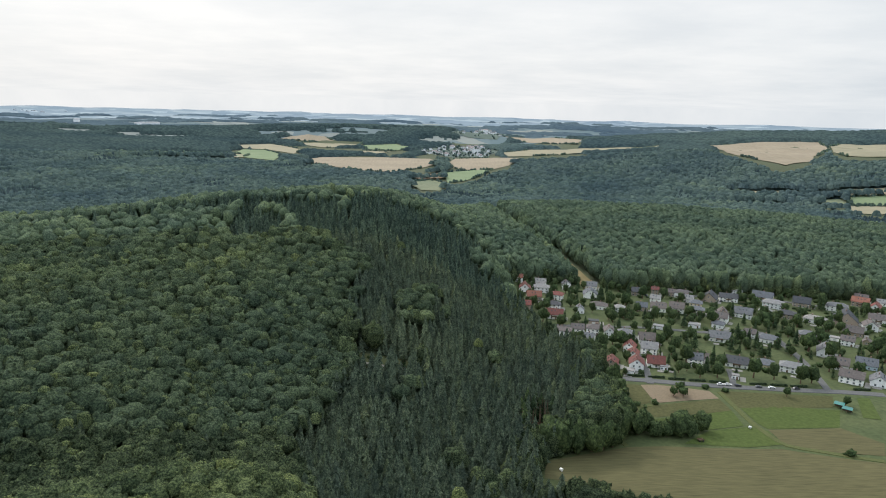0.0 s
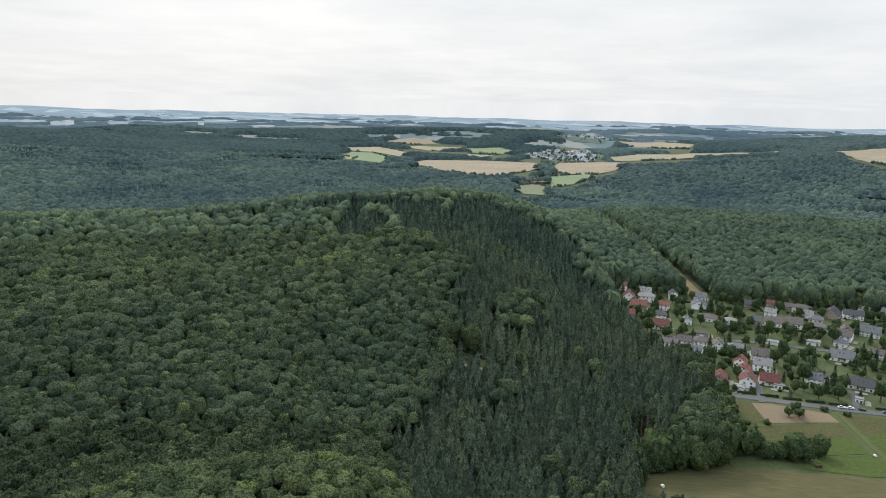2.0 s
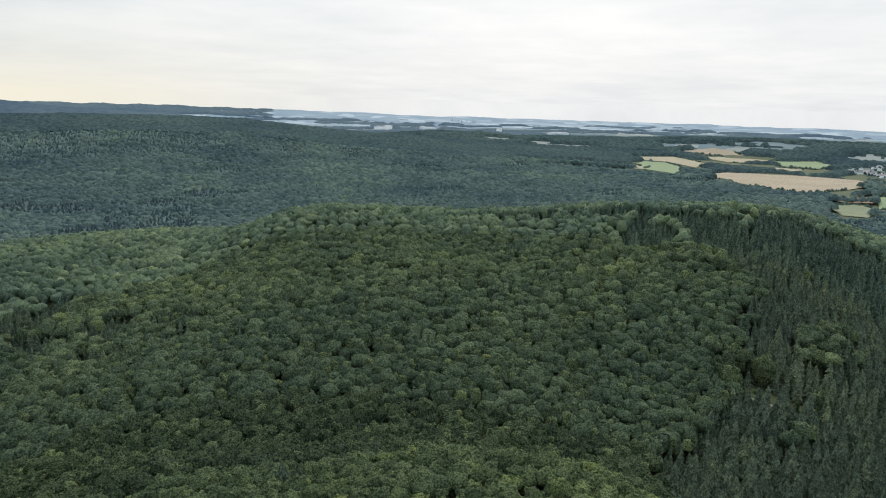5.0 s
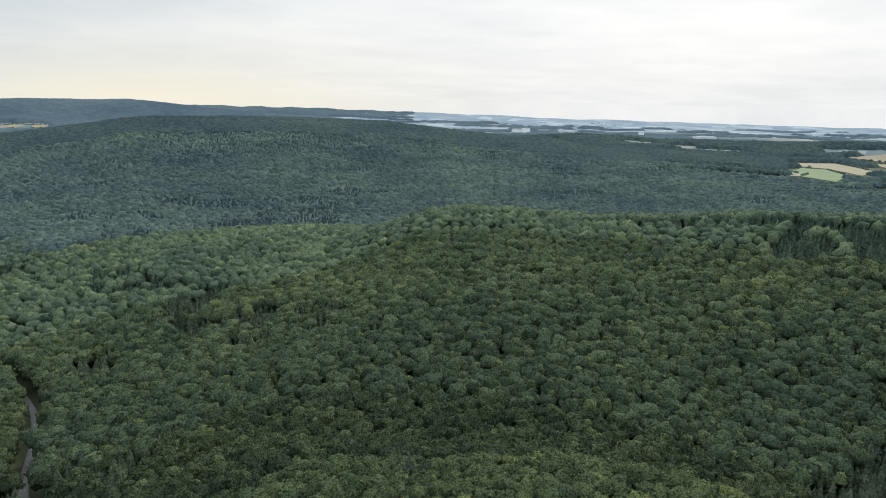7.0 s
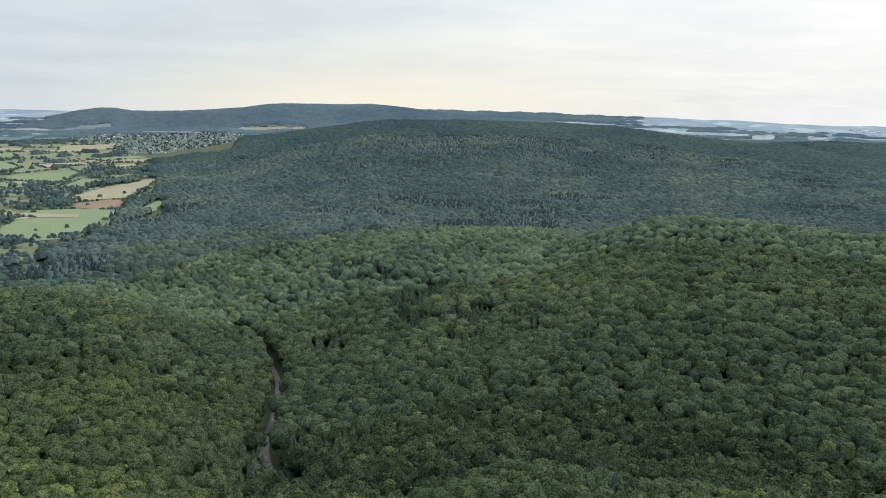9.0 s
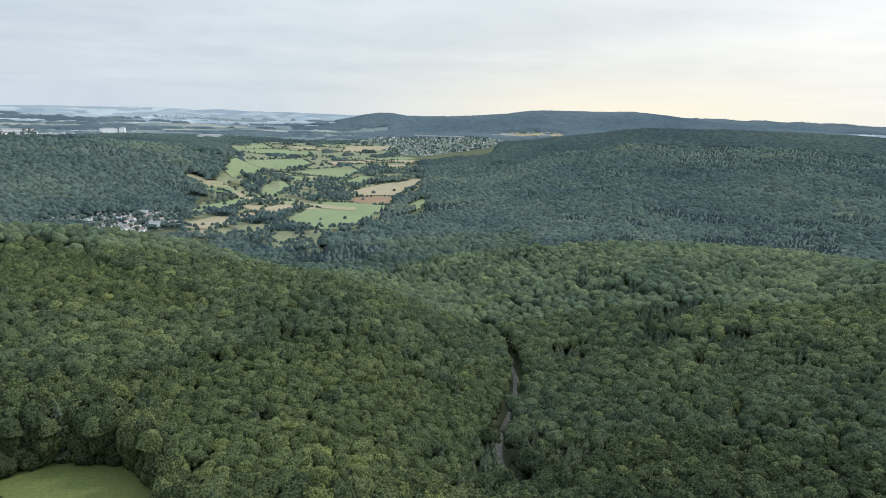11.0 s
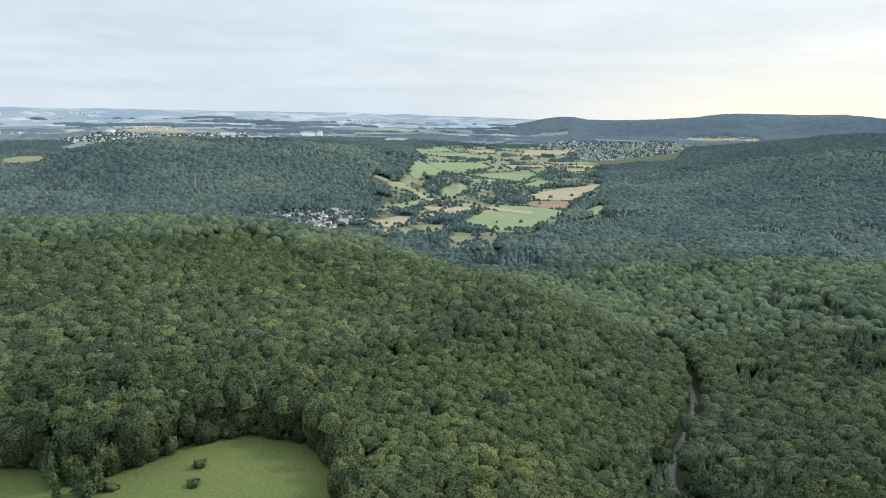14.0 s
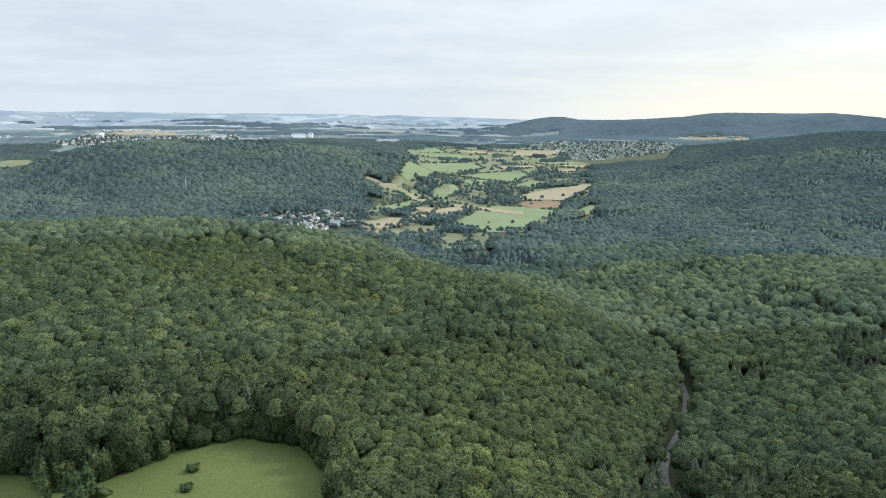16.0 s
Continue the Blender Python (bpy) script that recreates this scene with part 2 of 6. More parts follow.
FIELDS_6 = [
    ("meadow", [(-1014, -71), (-1008, -20), (-974, -26), (-976, -64)]),
    ("meadow", [(-1100, -32), (-1138, -19), (-1110, -12), (-1066, -27)]),
    ("straw", [(-3678, 818), (-3701, 905), (-3621, 1048), (-3555, 1161), (-3521, 1125), (-3610, 939)]),
    ("straw", [(-3257, -1976), (-3393, -1907), (-3410, -1677), (-3245, -1569), (-3198, -1771)]),
    ("meadow", [(-2148, -1685), (-2245, -1697), (-2280, -1639), (-2138, -1528), (-2000, -1514), (-1947, -1529)]),
]
SPRUCE_0 = [
    [(-144, 611), (-107, 606), (-70, 640), (-51, 708), (-31, 659), (14, 720), (52, 682), (62, 610), (76, 560), (84, 505), (98, 455), (101, 412), (84, 372), (70, 350), (52, 304), (34, 282), (4, 266), (-34, 234), (-47, 186),
     (-64, 295), (-52, 336), (-51, 371), (-41, 396), (-60, 440), (-50, 483), (-75, 515), (-105, 538), (-128, 562)],
]
# leafy groups inside the plantation
LEAFY_SPOTS = [
    [(-29, 459), (0, 488), (-3, 442), (-24, 425)],
    [(30, 640), (60, 660), (60, 600), (40, 590)],
]
SPRUCE_1 = [
    [(-169, 553), (-137, 582), (-118, 527), (-151, 498)],
    [(-286, 541), (-174, 613), (-138, 609), (-137, 583), (-204, 558), (-266, 519)],
]
SPRUCE_2 = [
    [(-541, 254), (-460, 271), (-336, 272), (-303, 252), (-314, 207), (-405, 186)],
    [(-699, 218), (-638, 264), (-522, 270), (-477, 257), (-522, 234), (-614, 201)],
    [(-508, 263), (-474, 286), (-402, 252), (-331, 199), (-385, 191), (-453, 203)],
    [(-451, 145), (-440, 176), (-398, 152), (-428, 127)],
    [(-253, 40), (-301, 92), (-276, 120), (-245, 96), (-222, 40)],
]
SPRUCE_3 = [
    [(-840, 193), (-993, 387), (-939, 469), (-708, 215)],
    [(-1200, 751), (-1134, 903), (-910, 732), (-931, 583)],
    [(-2178, 995), (-1833, 1454), (-1491, 1348), (-1687, 815)],
]
SPRUCE_9 = [
    [(-1782, -798), (-1931, -634), (-1733, -570), (-1688, -670)],
]
YOUNG_0 = [
    [(-288, -72), (-333, -37), (-378, 48), (-319, 47), (-432, 108), (-396, 105), (-301, 76), (-243, 61), (-173, -41), (-205, -54), (-224, -61)],
]
YOUNG_1 = [
    [(-433, -261), (-546, -219), (-507, -169), (-427, -91), (-361, -84), (-368, -157)],
]
FIELDS = NORTH + FIELDS_3 + FIELDS_4 + FIELDS_5 + FIELDS_6
SPRUCE = SPRUCE_0 + SPRUCE_1 + SPRUCE_2 + SPRUCE_3 + SPRUCE_9
YOUNG = YOUNG_0 + YOUNG_1# ---- the village: x, y, width, turn, roof colour, wall colour, form ----
STREET_0 = [
    (77, 655, 11.0, -14, "o", "w", "s"),
    (81, 628, 10.6, -6, "r", "w", "f"),
    (97, 634, 15.2, -12, "l", "w", "h"),
    (87, 608, 13.7, -1, "o", "k", "s"),
    (75, 576, 10.6, -3, "r", "k", "s"),
    (102, 587, 11.7, -6, "d", "w", "h"),
    (98, 561, 15.3, -11, "r", "w", "s"),
    (124, 653, 8.3, -3, "d", "w", "f"),
    (142, 627, 13.5, -11, "g", "w", "f"),
    (123, 579, 7.5, -4, "g", "w", "f"),
    (142, 591, 15.3, -16, "b", "w", "h"),
    (98, 519, 17.2, -13, "b", "w", "h"),
    (111, 525, 10.7, -7, "b", "w", "s"),
]
STREET_1 = [
    (125, 525, 14.5, -14, "b", "w", "h"),
    (134, 517, 9.1, -9, "b", "w", "f"),
    (147, 517, 12.9, -16, "g", "w", "h"),
    (102, 476, 11.9, -7, "b", "w", "f"),
    (106, 456, 12.8, -11, "b", "w", "f"),
    (121, 455, 9.5, -17, "r", "k", "f"),
    (141, 483, 8.6, -22, "r", "w", "f"),
    (140, 470, 7.9, -19, "r", "w", "f"),
    (137, 450, 10.0, -14, "r", "w", "f"),
    (152, 456, 12.4, -11, "r", "w", "s"),
    (156, 450, 4.9, -18, "l", "w", "F"),
    (187, 633, 10.1, -15, "d", "k", "s"),
    (206, 640, 6.5, -15, "r", "k", "s"),
]
STREET_2 = [
    (178, 585, 10.3, -17, "g", "k", "s"),
    (193, 586, 13.8, -20, "b", "w", "s"),
    (208, 583, 13.0, -23, "b", "w", "s"),
    (230, 632, 15.9, -24, "b", "w", "h"),
    (220, 635, 6.5, -16, "b", "k", "s"),
    (230, 617, 9.2, -29, "l", "w", "s"),
    (180, 537, 12.0, -25, "l", "w", "F"),
    (129, 550, 8.8, -12, "d", "k", "F"),
    (209, 545, 6.6, -30, "l", "w", "F"),
    (88, 665, 5.2, -2, "g", "k", "s"),
    (83, 520, 5.4, -17, "l", "w", "F"),
    (130, 442, 6.6, -23, "l", "w", "F"),
    (252, 624, 14.0, -29, "d", "k", "f"),
]
STREET_3 = [
    (270, 626, 17.1, -15, "d", "w", "s"),
    (305, 632, 19.0, -33, "g", "w", "s"),
    (304, 609, 18.0, -32, "l", "w", "h"),
    (333, 615, 15.5, -28, "d", "k", "s"),
    (359, 604, 19.0, -27, "g", "w", "h"),
    (390, 620, 15.2, -39, "o", "k", "s"),
    (393, 602, 11.2, -37, "r", "w", "f"),
    (409, 619, 9.2, -29, "l", "w", "s"),
    (225, 582, 13.1, -22, "g", "k", "h"),
    (245, 576, 7.0, -18, "b", "k", "f"),
    (263, 578, 17.7, -31, "g", "w", "s"),
    (302, 579, 15.5, -28, "d", "k", "h"),
    (321, 567, 19.0, -37, "l", "w", "h"),
]
STREET_4 = [
    (347, 568, 19.0, -27, "d", "k", "f"),
    (375, 568, 16.1, -31, "b", "w", "s"),
    (211, 546, 9.0, -19, "l", "w", "F"),
    (219, 515, 16.6, -20, "g", "w", "s"),
    (247, 525, 9.0, -21, "b", "w", "s"),
    (257, 515, 17.0, -34, "g", "w", "h"),
    (291, 523, 13.4, -24, "g", "k", "h"),
    (304, 523, 8.5, -28, "t", "w", "h"),
    (313, 522, 13.7, -35, "l", "w", "F"),
    (335, 536, 15.0, -32, "b", "k", "s"),
    (317, 512, 10.1, -35, "b", "w", "s"),
    (288, 490, 12.0, -29, "g", "w", "f"),
    (333, 514, 5.2, -34, "b", "k", "f"),
]
STREET_5 = [
    (211, 462, 16.2, -25, "d", "w", "s"),
    (230, 461, 12.9, -23, "g", "y", "h"),
    (247, 455, 18.4, -31, "l", "w", "h"),
    (283, 463, 13.1, -31, "b", "w", "s"),
    (303, 464, 14.1, -29, "g", "u", "s"),
    (277, 437, 15.4, -35, "b", "w", "s"),
    (293, 433, 11.1, -31, "g", "w", "f"),
    (200, 438, 4.4, -21, "l", "w", "F"),
    (192, 474, 5.8, -21, "b", "k", "s"),
    (441, 649, 17.3, -40, "g", "w", "s"),
    (387, 563, 15.2, -40, "d", "w", "s"),
    (350, 501, 13.7, -42, "b", "w", "h"),
    (321, 455, 13.4, -31, "g", "w", "s"),
]
HOUSES = STREET_0 + STREET_1 + STREET_2 + STREET_3 + STREET_4 + STREET_5
PLOTS = [
    ("brown_plot", "brown", [(132, 421), (143, 422), (174, 415), (176, 404), (134, 394), (133, 404)]),
    ("olive_plot", "olive", [(103, 423), (132, 421), (133, 404), (131, 394), (107, 385), (103, 393), (103, 410)]),
    ("garden_plot", "olive", [(118, 385), (130, 390), (176, 403), (177, 387), (156, 381), (118, 372)]),
    ("green_plot", "lush", [(108, 370), (128, 372), (177, 387), (176, 367), (154, 361), (124, 358)]),
    ("green_plot", "lush", [(184, 391), (211, 395), (244, 391), (231, 368), (188, 364), (185, 372)]),
    ("green_plot", "lush", [(137, 346), (154, 360), (178, 366), (187, 361), (188, 346), (168, 342), (134, 343)]),
    ("olive_plot", "olive", [(182, 416), (251, 412), (242, 395), (183, 391), (181, 404)]),
    ("dry_plot", "dry", [(188, 363), (231, 367), (244, 348), (236, 334), (197, 341), (189, 347)]),
    ("green_plot", "lush", [(265, 410), (273, 410), (261, 378), (252, 381)]),
    ("mown_field", "dry", [(56, 321), (102, 337), (122, 339), (185, 341), (231, 326), (244, 321), (220, 286), (110, 283), (75, 300), (54, 305)]),
]
ROADS = [
    ("main_road", 6.0, [(98, 439), (122, 431), (158, 426), (190, 423), (229, 421), (264, 419), (286, 415)]),
    ("village_street", 4.5, [(81, 541), (100, 542), (127, 541), (163, 538), (185, 536)]),
    ("village_street", 4.5, [(253, 420), (259, 446), (264, 476), (266, 501), (266, 523), (255, 539), (215, 532), (185, 536)]),
    ("village_street", 4.0, [(139, 423), (144, 454), (146, 481)]),
    ("village_street", 3.5, [(192, 421), (198, 438), (202, 454)]),
    ("village_street", 4.0, [(235, 636), (276, 637), (307, 636), (337, 620), (372, 609)]),
    ("farm_track", 3.0, [(180, 414), (181, 398), (182, 375), (185, 357), (190, 345), (205, 339), (232, 328)]),
    ("farm_track", 2.5, [(104, 382), (118, 386), (131, 391)]),
    ("garden_path", 1.8, [(171, 566), (180, 588), (188, 601)]),
    ("farm_track", 2.5, [(102, 338), (100, 345), (103, 348)]),
]
GARDEN_BROADLEAVES_0 = [(109, 632), (164, 638), (166, 593), (145, 551), (172, 577), (210, 626), (166, 493), (175, 486), (176, 464), (164, 444), (112, 483), (86, 494), (84, 587), (104, 671), (138, 694), (108, 690), (170, 701), (184, 695), (185, 659), (189, 620), (215, 656), (87, 548), (99, 538), (108, 499), (123, 487), (136, 491), (157, 496), (177, 510), (196, 512), (180, 555), (154, 598), (242, 618), (284, 601), (279, 574), (281, 559), (347, 606), (366, 591), (374, 586), (227, 553), (278, 526)]
GARDEN_BROADLEAVES_1 = [(278, 495), (299, 519), (284, 477), (176, 437), (195, 452), (213, 440), (226, 438), (241, 433), (249, 434), (258, 434), (272, 455), (321, 489), (329, 493), (322, 473), (286, 550), (337, 563), (180, 461), (188, 438), (271, 551), (232, 496), (354, 654), (408, 659)]
GARDEN_BROADLEAVES = GARDEN_BROADLEAVES_0 + GARDEN_BROADLEAVES_1
GARDEN_CONIFERS_0 = [(120, 611), (149, 616), (159, 558), (201, 543), (187, 535), (126, 510), (115, 475), (185, 483), (282, 631), (309, 572), (252, 573), (232, 514), (239, 496), (258, 500), (275, 508), (192, 458), (286, 458), (191, 491), (184, 448), (218, 491)]
GARDEN_CONIFERS = GARDEN_CONIFERS_0
# ---- materials ----
def material(name, build, rough=0.85, gloss=0.2):
    m = bpy.data.materials.new(name)
    m.use_nodes = True
    n, l = m.node_tree.nodes, m.node_tree.links
    b = n["Principled BSDF"]
    b.inputs["Roughness"].default_value = rough
    b.inputs["Specular IOR Level"].default_value = gloss
    build(n, l, b)
    return m


def ramp(n, l, src, stops):
    r = n.new("ShaderNodeValToRGB")
    while len(r.color_ramp.elements) < len(stops):
        r.color_ramp.elements.new(0.5)
    for e, (p, c) in zip(r.color_ramp.elements, stops):
        e.position, e.color = p, (*c, 1)
    l.new(src, r.inputs[0])
    return r.outputs[0]


def noise_tex(n, l, scale, detail=4.0, stretch=(1, 1, 1), turn=0.0, src="Object", rugged=0.5):
    c = n.new("ShaderNodeTexCoord")
    mp = n.new("ShaderNodeMapping")
    mp.inputs["Scale"].default_value = stretch
    mp.inputs["Rotation"].default_value = (0, 0, turn)
    l.new(c.outputs[src], mp.inputs[0])
    t = n.new("ShaderNodeTexNoise")
    t.inputs["Scale"].default_value, t.inputs["Detail"].default_value, t.inputs["Roughness"].default_value = scale, detail, rugged
    l.new(mp.outputs[0], t.inputs["Vector"])
    return t.outputs[0]


def blend(n, l, fac, a, b, how="MIX"):
    x = n.new("ShaderNodeMix")
    x.data_type, x.blend_type = "RGBA", how
    for i, v in ((0, fac), (6, a), (7, b)):
        if isinstance(v, (int, float)):
            x.inputs[i].default_value = v
        elif isinstance(v, tuple):
            x.inputs[i].default_value = (*v, 1)
        else:
            l.new(v, x.inputs[i])
    return x.outputs[2]


def bump(n, l, b, height, strength=0.4, dist=0.1):
    x = n.new("ShaderNodeBump")
    x.inputs["Strength"].default_value, x.inputs["Distance"].default_value = strength, dist
    l.new(height, x.inputs["Height"])
    l.new(x.outputs[0], b.inputs["Normal"])


def two_tone(name, dark, light, scale=0.05, fine=1.5, rough=0.9, gloss=0.15, stretch=(1, 1, 1), turn=0.0, mix=0.45):
    """Ground cover: broad patches, with fine grain over them."""
    def build(n, l, b):
        big = noise_tex(n, l, scale, 5.0)
        small = noise_tex(n, l, fine, 4.0, stretch, turn)
        c = ramp(n, l, big, ((0.3, dark), (0.7, light)))
        mid = tuple((a + d) / 2 for a, d in zip(dark, light))
        f = ramp(n, l, small, ((0.25, tuple(v * 0.6 for v in mid)), (0.75, tuple(min(1, v * 1.45) for v in mid))))
        l.new(blend(n, l, mix, c, f), b.inputs["Base Color"])
        bump(n, l, b, small, 0.5, 0.3)
    return material(name, build, rough, gloss)


def foliage(name, dark, light, yellow, rough=0.8, gloss=0.04, grain=0.9, see=0.38, crisp=1.0, patch=0.012):
    """Leaves: one hue per tree from the mesh's tint, a shade per clump, sprays of leaves as fine relief with lit tips
    and shaded gaps in the colour, some light passing through.
    """
    def build(n, l, b):
        at = n.new("ShaderNodeAttribute")
        at.attribute_name = "tint"
        g = n.new("ShaderNodeNewGeometry")
        c = ramp(n, l, at.outputs["Fac"], ((0.0, dark), (0.7, light), (1.0, yellow)))
        v = ramp(n, l, g.outputs["Random Per Island"], ((0.0, (0.72, 0.75, 0.72)), (1.0, (1.30, 1.26, 1.18))))
        c = blend(n, l, 1.0, c, v, "MULTIPLY")
        p = ramp(n, l, noise_tex(n, l, patch, 4.0), ((0.3, (0.76, 0.81, 0.85)), (0.7, (1.22, 1.18, 1.06))))
        c = blend(n, l, 1.0, c, p, "MULTIPLY")
        # sprays at the size of a bough's end, lit tips and shaded gaps painted
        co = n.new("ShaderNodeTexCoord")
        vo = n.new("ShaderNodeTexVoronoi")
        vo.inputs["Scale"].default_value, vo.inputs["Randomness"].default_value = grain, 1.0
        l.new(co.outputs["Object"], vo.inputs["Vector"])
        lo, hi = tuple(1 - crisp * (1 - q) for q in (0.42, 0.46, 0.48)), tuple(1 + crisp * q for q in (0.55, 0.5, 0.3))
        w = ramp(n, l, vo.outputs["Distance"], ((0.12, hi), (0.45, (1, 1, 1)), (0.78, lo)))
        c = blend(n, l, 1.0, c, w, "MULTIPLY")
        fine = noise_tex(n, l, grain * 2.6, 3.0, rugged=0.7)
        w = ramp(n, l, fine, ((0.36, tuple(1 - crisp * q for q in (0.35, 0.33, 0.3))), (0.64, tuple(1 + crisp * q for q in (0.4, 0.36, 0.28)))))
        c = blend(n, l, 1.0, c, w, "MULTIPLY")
        l.new(c, b.inputs["Base Color"])
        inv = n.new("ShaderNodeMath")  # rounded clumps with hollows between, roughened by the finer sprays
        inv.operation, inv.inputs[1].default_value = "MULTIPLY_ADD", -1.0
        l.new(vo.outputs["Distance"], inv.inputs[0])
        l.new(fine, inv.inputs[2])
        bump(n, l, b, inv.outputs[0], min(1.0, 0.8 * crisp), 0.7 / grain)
        if see:
            t = n.new("ShaderNodeBsdfTranslucent")
            l.new(c, t.inputs["Color"])
            mx = n.new("ShaderNodeMixShader")
            mx.inputs[0].default_value = see
            l.new(b.outputs[0], mx.inputs[1])
            l.new(t.outputs[0], mx.inputs[2])
            l.new(mx.outputs[0], n["Material Output"].inputs[0])
    return material(name, build, rough, gloss)


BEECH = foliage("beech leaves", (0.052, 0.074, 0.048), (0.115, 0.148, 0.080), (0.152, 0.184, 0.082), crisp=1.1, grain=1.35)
# beech of the farther bands: air haze painted in as bluer leaves
BEECH_SLOPE_HAZED = foliage("hazed beech leaves of the slope", (0.070, 0.100, 0.070), (0.118, 0.156, 0.091), (0.155, 0.190, 0.093), crisp=0.9, grain=1.1)
BEECH_HILL_HAZED = foliage("hazed beech leaves of the hill", (0.090, 0.128, 0.100), (0.133, 0.180, 0.118), (0.168, 0.210, 0.120), grain=0.8, crisp=0.7)
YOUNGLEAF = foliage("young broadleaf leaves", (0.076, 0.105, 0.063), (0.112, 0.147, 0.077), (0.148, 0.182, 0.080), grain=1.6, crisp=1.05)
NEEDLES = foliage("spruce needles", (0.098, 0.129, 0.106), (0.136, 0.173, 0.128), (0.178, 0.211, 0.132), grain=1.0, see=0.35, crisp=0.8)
# outer band's needles, with the same haze put into the colour
NEEDLES_HILL_HAZED = foliage("hazed spruce needles of the hill", (0.094, 0.134, 0.118), (0.120, 0.166, 0.134), (0.150, 0.194, 0.140), grain=0.7, see=0.35, crisp=0.8)
# distance haze painted into these leaf colours, bluest at the horizon
WOODS_FOOT_HAZED = foliage("hazed leaves of woods along the valley", (0.070, 0.103, 0.103), (0.100, 0.141, 0.120), (0.132, 0.173, 0.122), gloss=0.0, grain=0.45, see=0.3, crisp=0.5, patch=0.006)
WOODS_MID_HAZED = foliage("hazed leaves of woods across the valley", (0.070, 0.102, 0.118), (0.098, 0.137, 0.134), (0.128, 0.167, 0.134), gloss=0.0, grain=0.35, see=0.25, crisp=0.35, patch=0.0045)
NEEDLES_MID_HAZED = foliage("hazed needles of woods across the valley", (0.060, 0.087, 0.107), (0.069, 0.098, 0.115), (0.082, 0.112, 0.119), gloss=0.0, grain=0.35, see=0.25, crisp=0.35, patch=0.005)
WOODS_FAR_HAZED = foliage("hazed leaves of the distant hills", (0.044, 0.065, 0.076), (0.053, 0.077, 0.084), (0.066, 0.090, 0.090), gloss=0.0, grain=0.08, see=0.0, crisp=0.5, patch=0.003)
WOODS_HORIZON_HAZED = foliage("hazed woods by the horizon", (0.092, 0.124, 0.164), (0.100, 0.134, 0.172), (0.110, 0.144, 0.178), gloss=0.0, grain=0.03, see=0.0, crisp=0.2, patch=0.002)
# the same leaves for single trees, whose crowns are modelled one metre wide (or high) and then enlarged
BEECH_CROWN = foliage("leaves of single trees", (0.050, 0.076, 0.041), (0.080, 0.110, 0.052), (0.122, 0.148, 0.058), grain=4.5, patch=0.3, crisp=0.9)
YOUNG_CROWN = foliage("light leaves of single trees", (0.054, 0.084, 0.042), (0.084, 0.118, 0.053), (0.128, 0.158, 0.062), grain=4.0, patch=0.3, crisp=0.9)
NEEDLES_CROWN = foliage("needles of single conifers", (0.046, 0.071, 0.042), (0.072, 0.104, 0.054), (0.108, 0.142, 0.064), grain=14.0, see=0.3, patch=0.3)
FLOOR = two_tone("forest floor", (0.046, 0.06, 0.032), (0.076, 0.084, 0.045), 0.05, 1.0)
LITTER = two_tone("needle litter", (0.10, 0.055, 0.04), (0.15, 0.085, 0.06), 0.1, 1.2)
SOIL = {
    "stubble": two_tone("stubble", (0.215, 0.178, 0.125), (0.27, 0.222, 0.158), 0.012, 0.25, stretch=(1, 0.08, 1), turn=0.5, mix=0.3),
    "straw": two_tone("straw field", (0.205, 0.188, 0.125), (0.262, 0.23, 0.155), 0.012, 0.25, stretch=(0.08, 1, 1), turn=0.3, mix=0.3),
    "green": two_tone("green crop", (0.125, 0.168, 0.088), (0.165, 0.205, 0.112), 0.012, 0.3, mix=0.3),
    "meadow": two_tone("pasture", (0.110, 0.132, 0.082), (0.168, 0.176, 0.106), 0.014, 0.12, mix=0.45),
    "brown": two_tone("ploughed field", (0.154, 0.108, 0.070), (0.203, 0.147, 0.098), 0.012, 0.3, mix=0.3),
    "rough": two_tone("rough forest grass", (0.070, 0.081, 0.035), (0.105, 0.105, 0.049), 0.05, 0.8),
    "town": two_tone("gardens and yards", (0.06, 0.088, 0.075), (0.09, 0.115, 0.095), 0.02, 0.2),
}


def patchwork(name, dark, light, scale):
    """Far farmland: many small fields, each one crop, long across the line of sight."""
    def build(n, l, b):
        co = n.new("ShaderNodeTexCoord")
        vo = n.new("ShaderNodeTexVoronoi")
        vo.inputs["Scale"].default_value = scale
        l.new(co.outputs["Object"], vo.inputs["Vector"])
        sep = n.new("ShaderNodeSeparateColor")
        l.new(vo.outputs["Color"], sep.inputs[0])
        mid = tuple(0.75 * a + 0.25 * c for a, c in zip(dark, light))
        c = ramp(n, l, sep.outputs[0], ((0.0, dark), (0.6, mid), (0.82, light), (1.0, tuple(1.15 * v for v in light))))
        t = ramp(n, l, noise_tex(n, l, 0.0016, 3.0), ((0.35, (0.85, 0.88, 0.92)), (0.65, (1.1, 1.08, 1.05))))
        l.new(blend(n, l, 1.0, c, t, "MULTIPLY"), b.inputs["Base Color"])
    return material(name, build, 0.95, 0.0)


# pale blue haze is put into both crop palettes, more in the second
SOIL["plain"] = patchwork("hazed distant farmland", (0.120, 0.158, 0.168), (0.215, 0.228, 0.212), 0.0075)
SOIL["haze"] = patchwork("hazed farmland by the horizon", (0.185, 0.232, 0.270), (0.262, 0.304, 0.330), 0.010)
GRASS = two_tone("mown meadow grass", (0.056, 0.083, 0.025), (0.098, 0.112, 0.040), 0.03, 0.9, mix=0.55)
GARDEN = two_tone("garden lawns", (0.040, 0.058, 0.024), (0.088, 0.100, 0.042), 0.06, 0.35, mix=0.55)
BARK = two_tone("bark", (0.10, 0.065, 0.045), (0.17, 0.115, 0.08), 0.3, 3.0, stretch=(1, 1, 0.2))
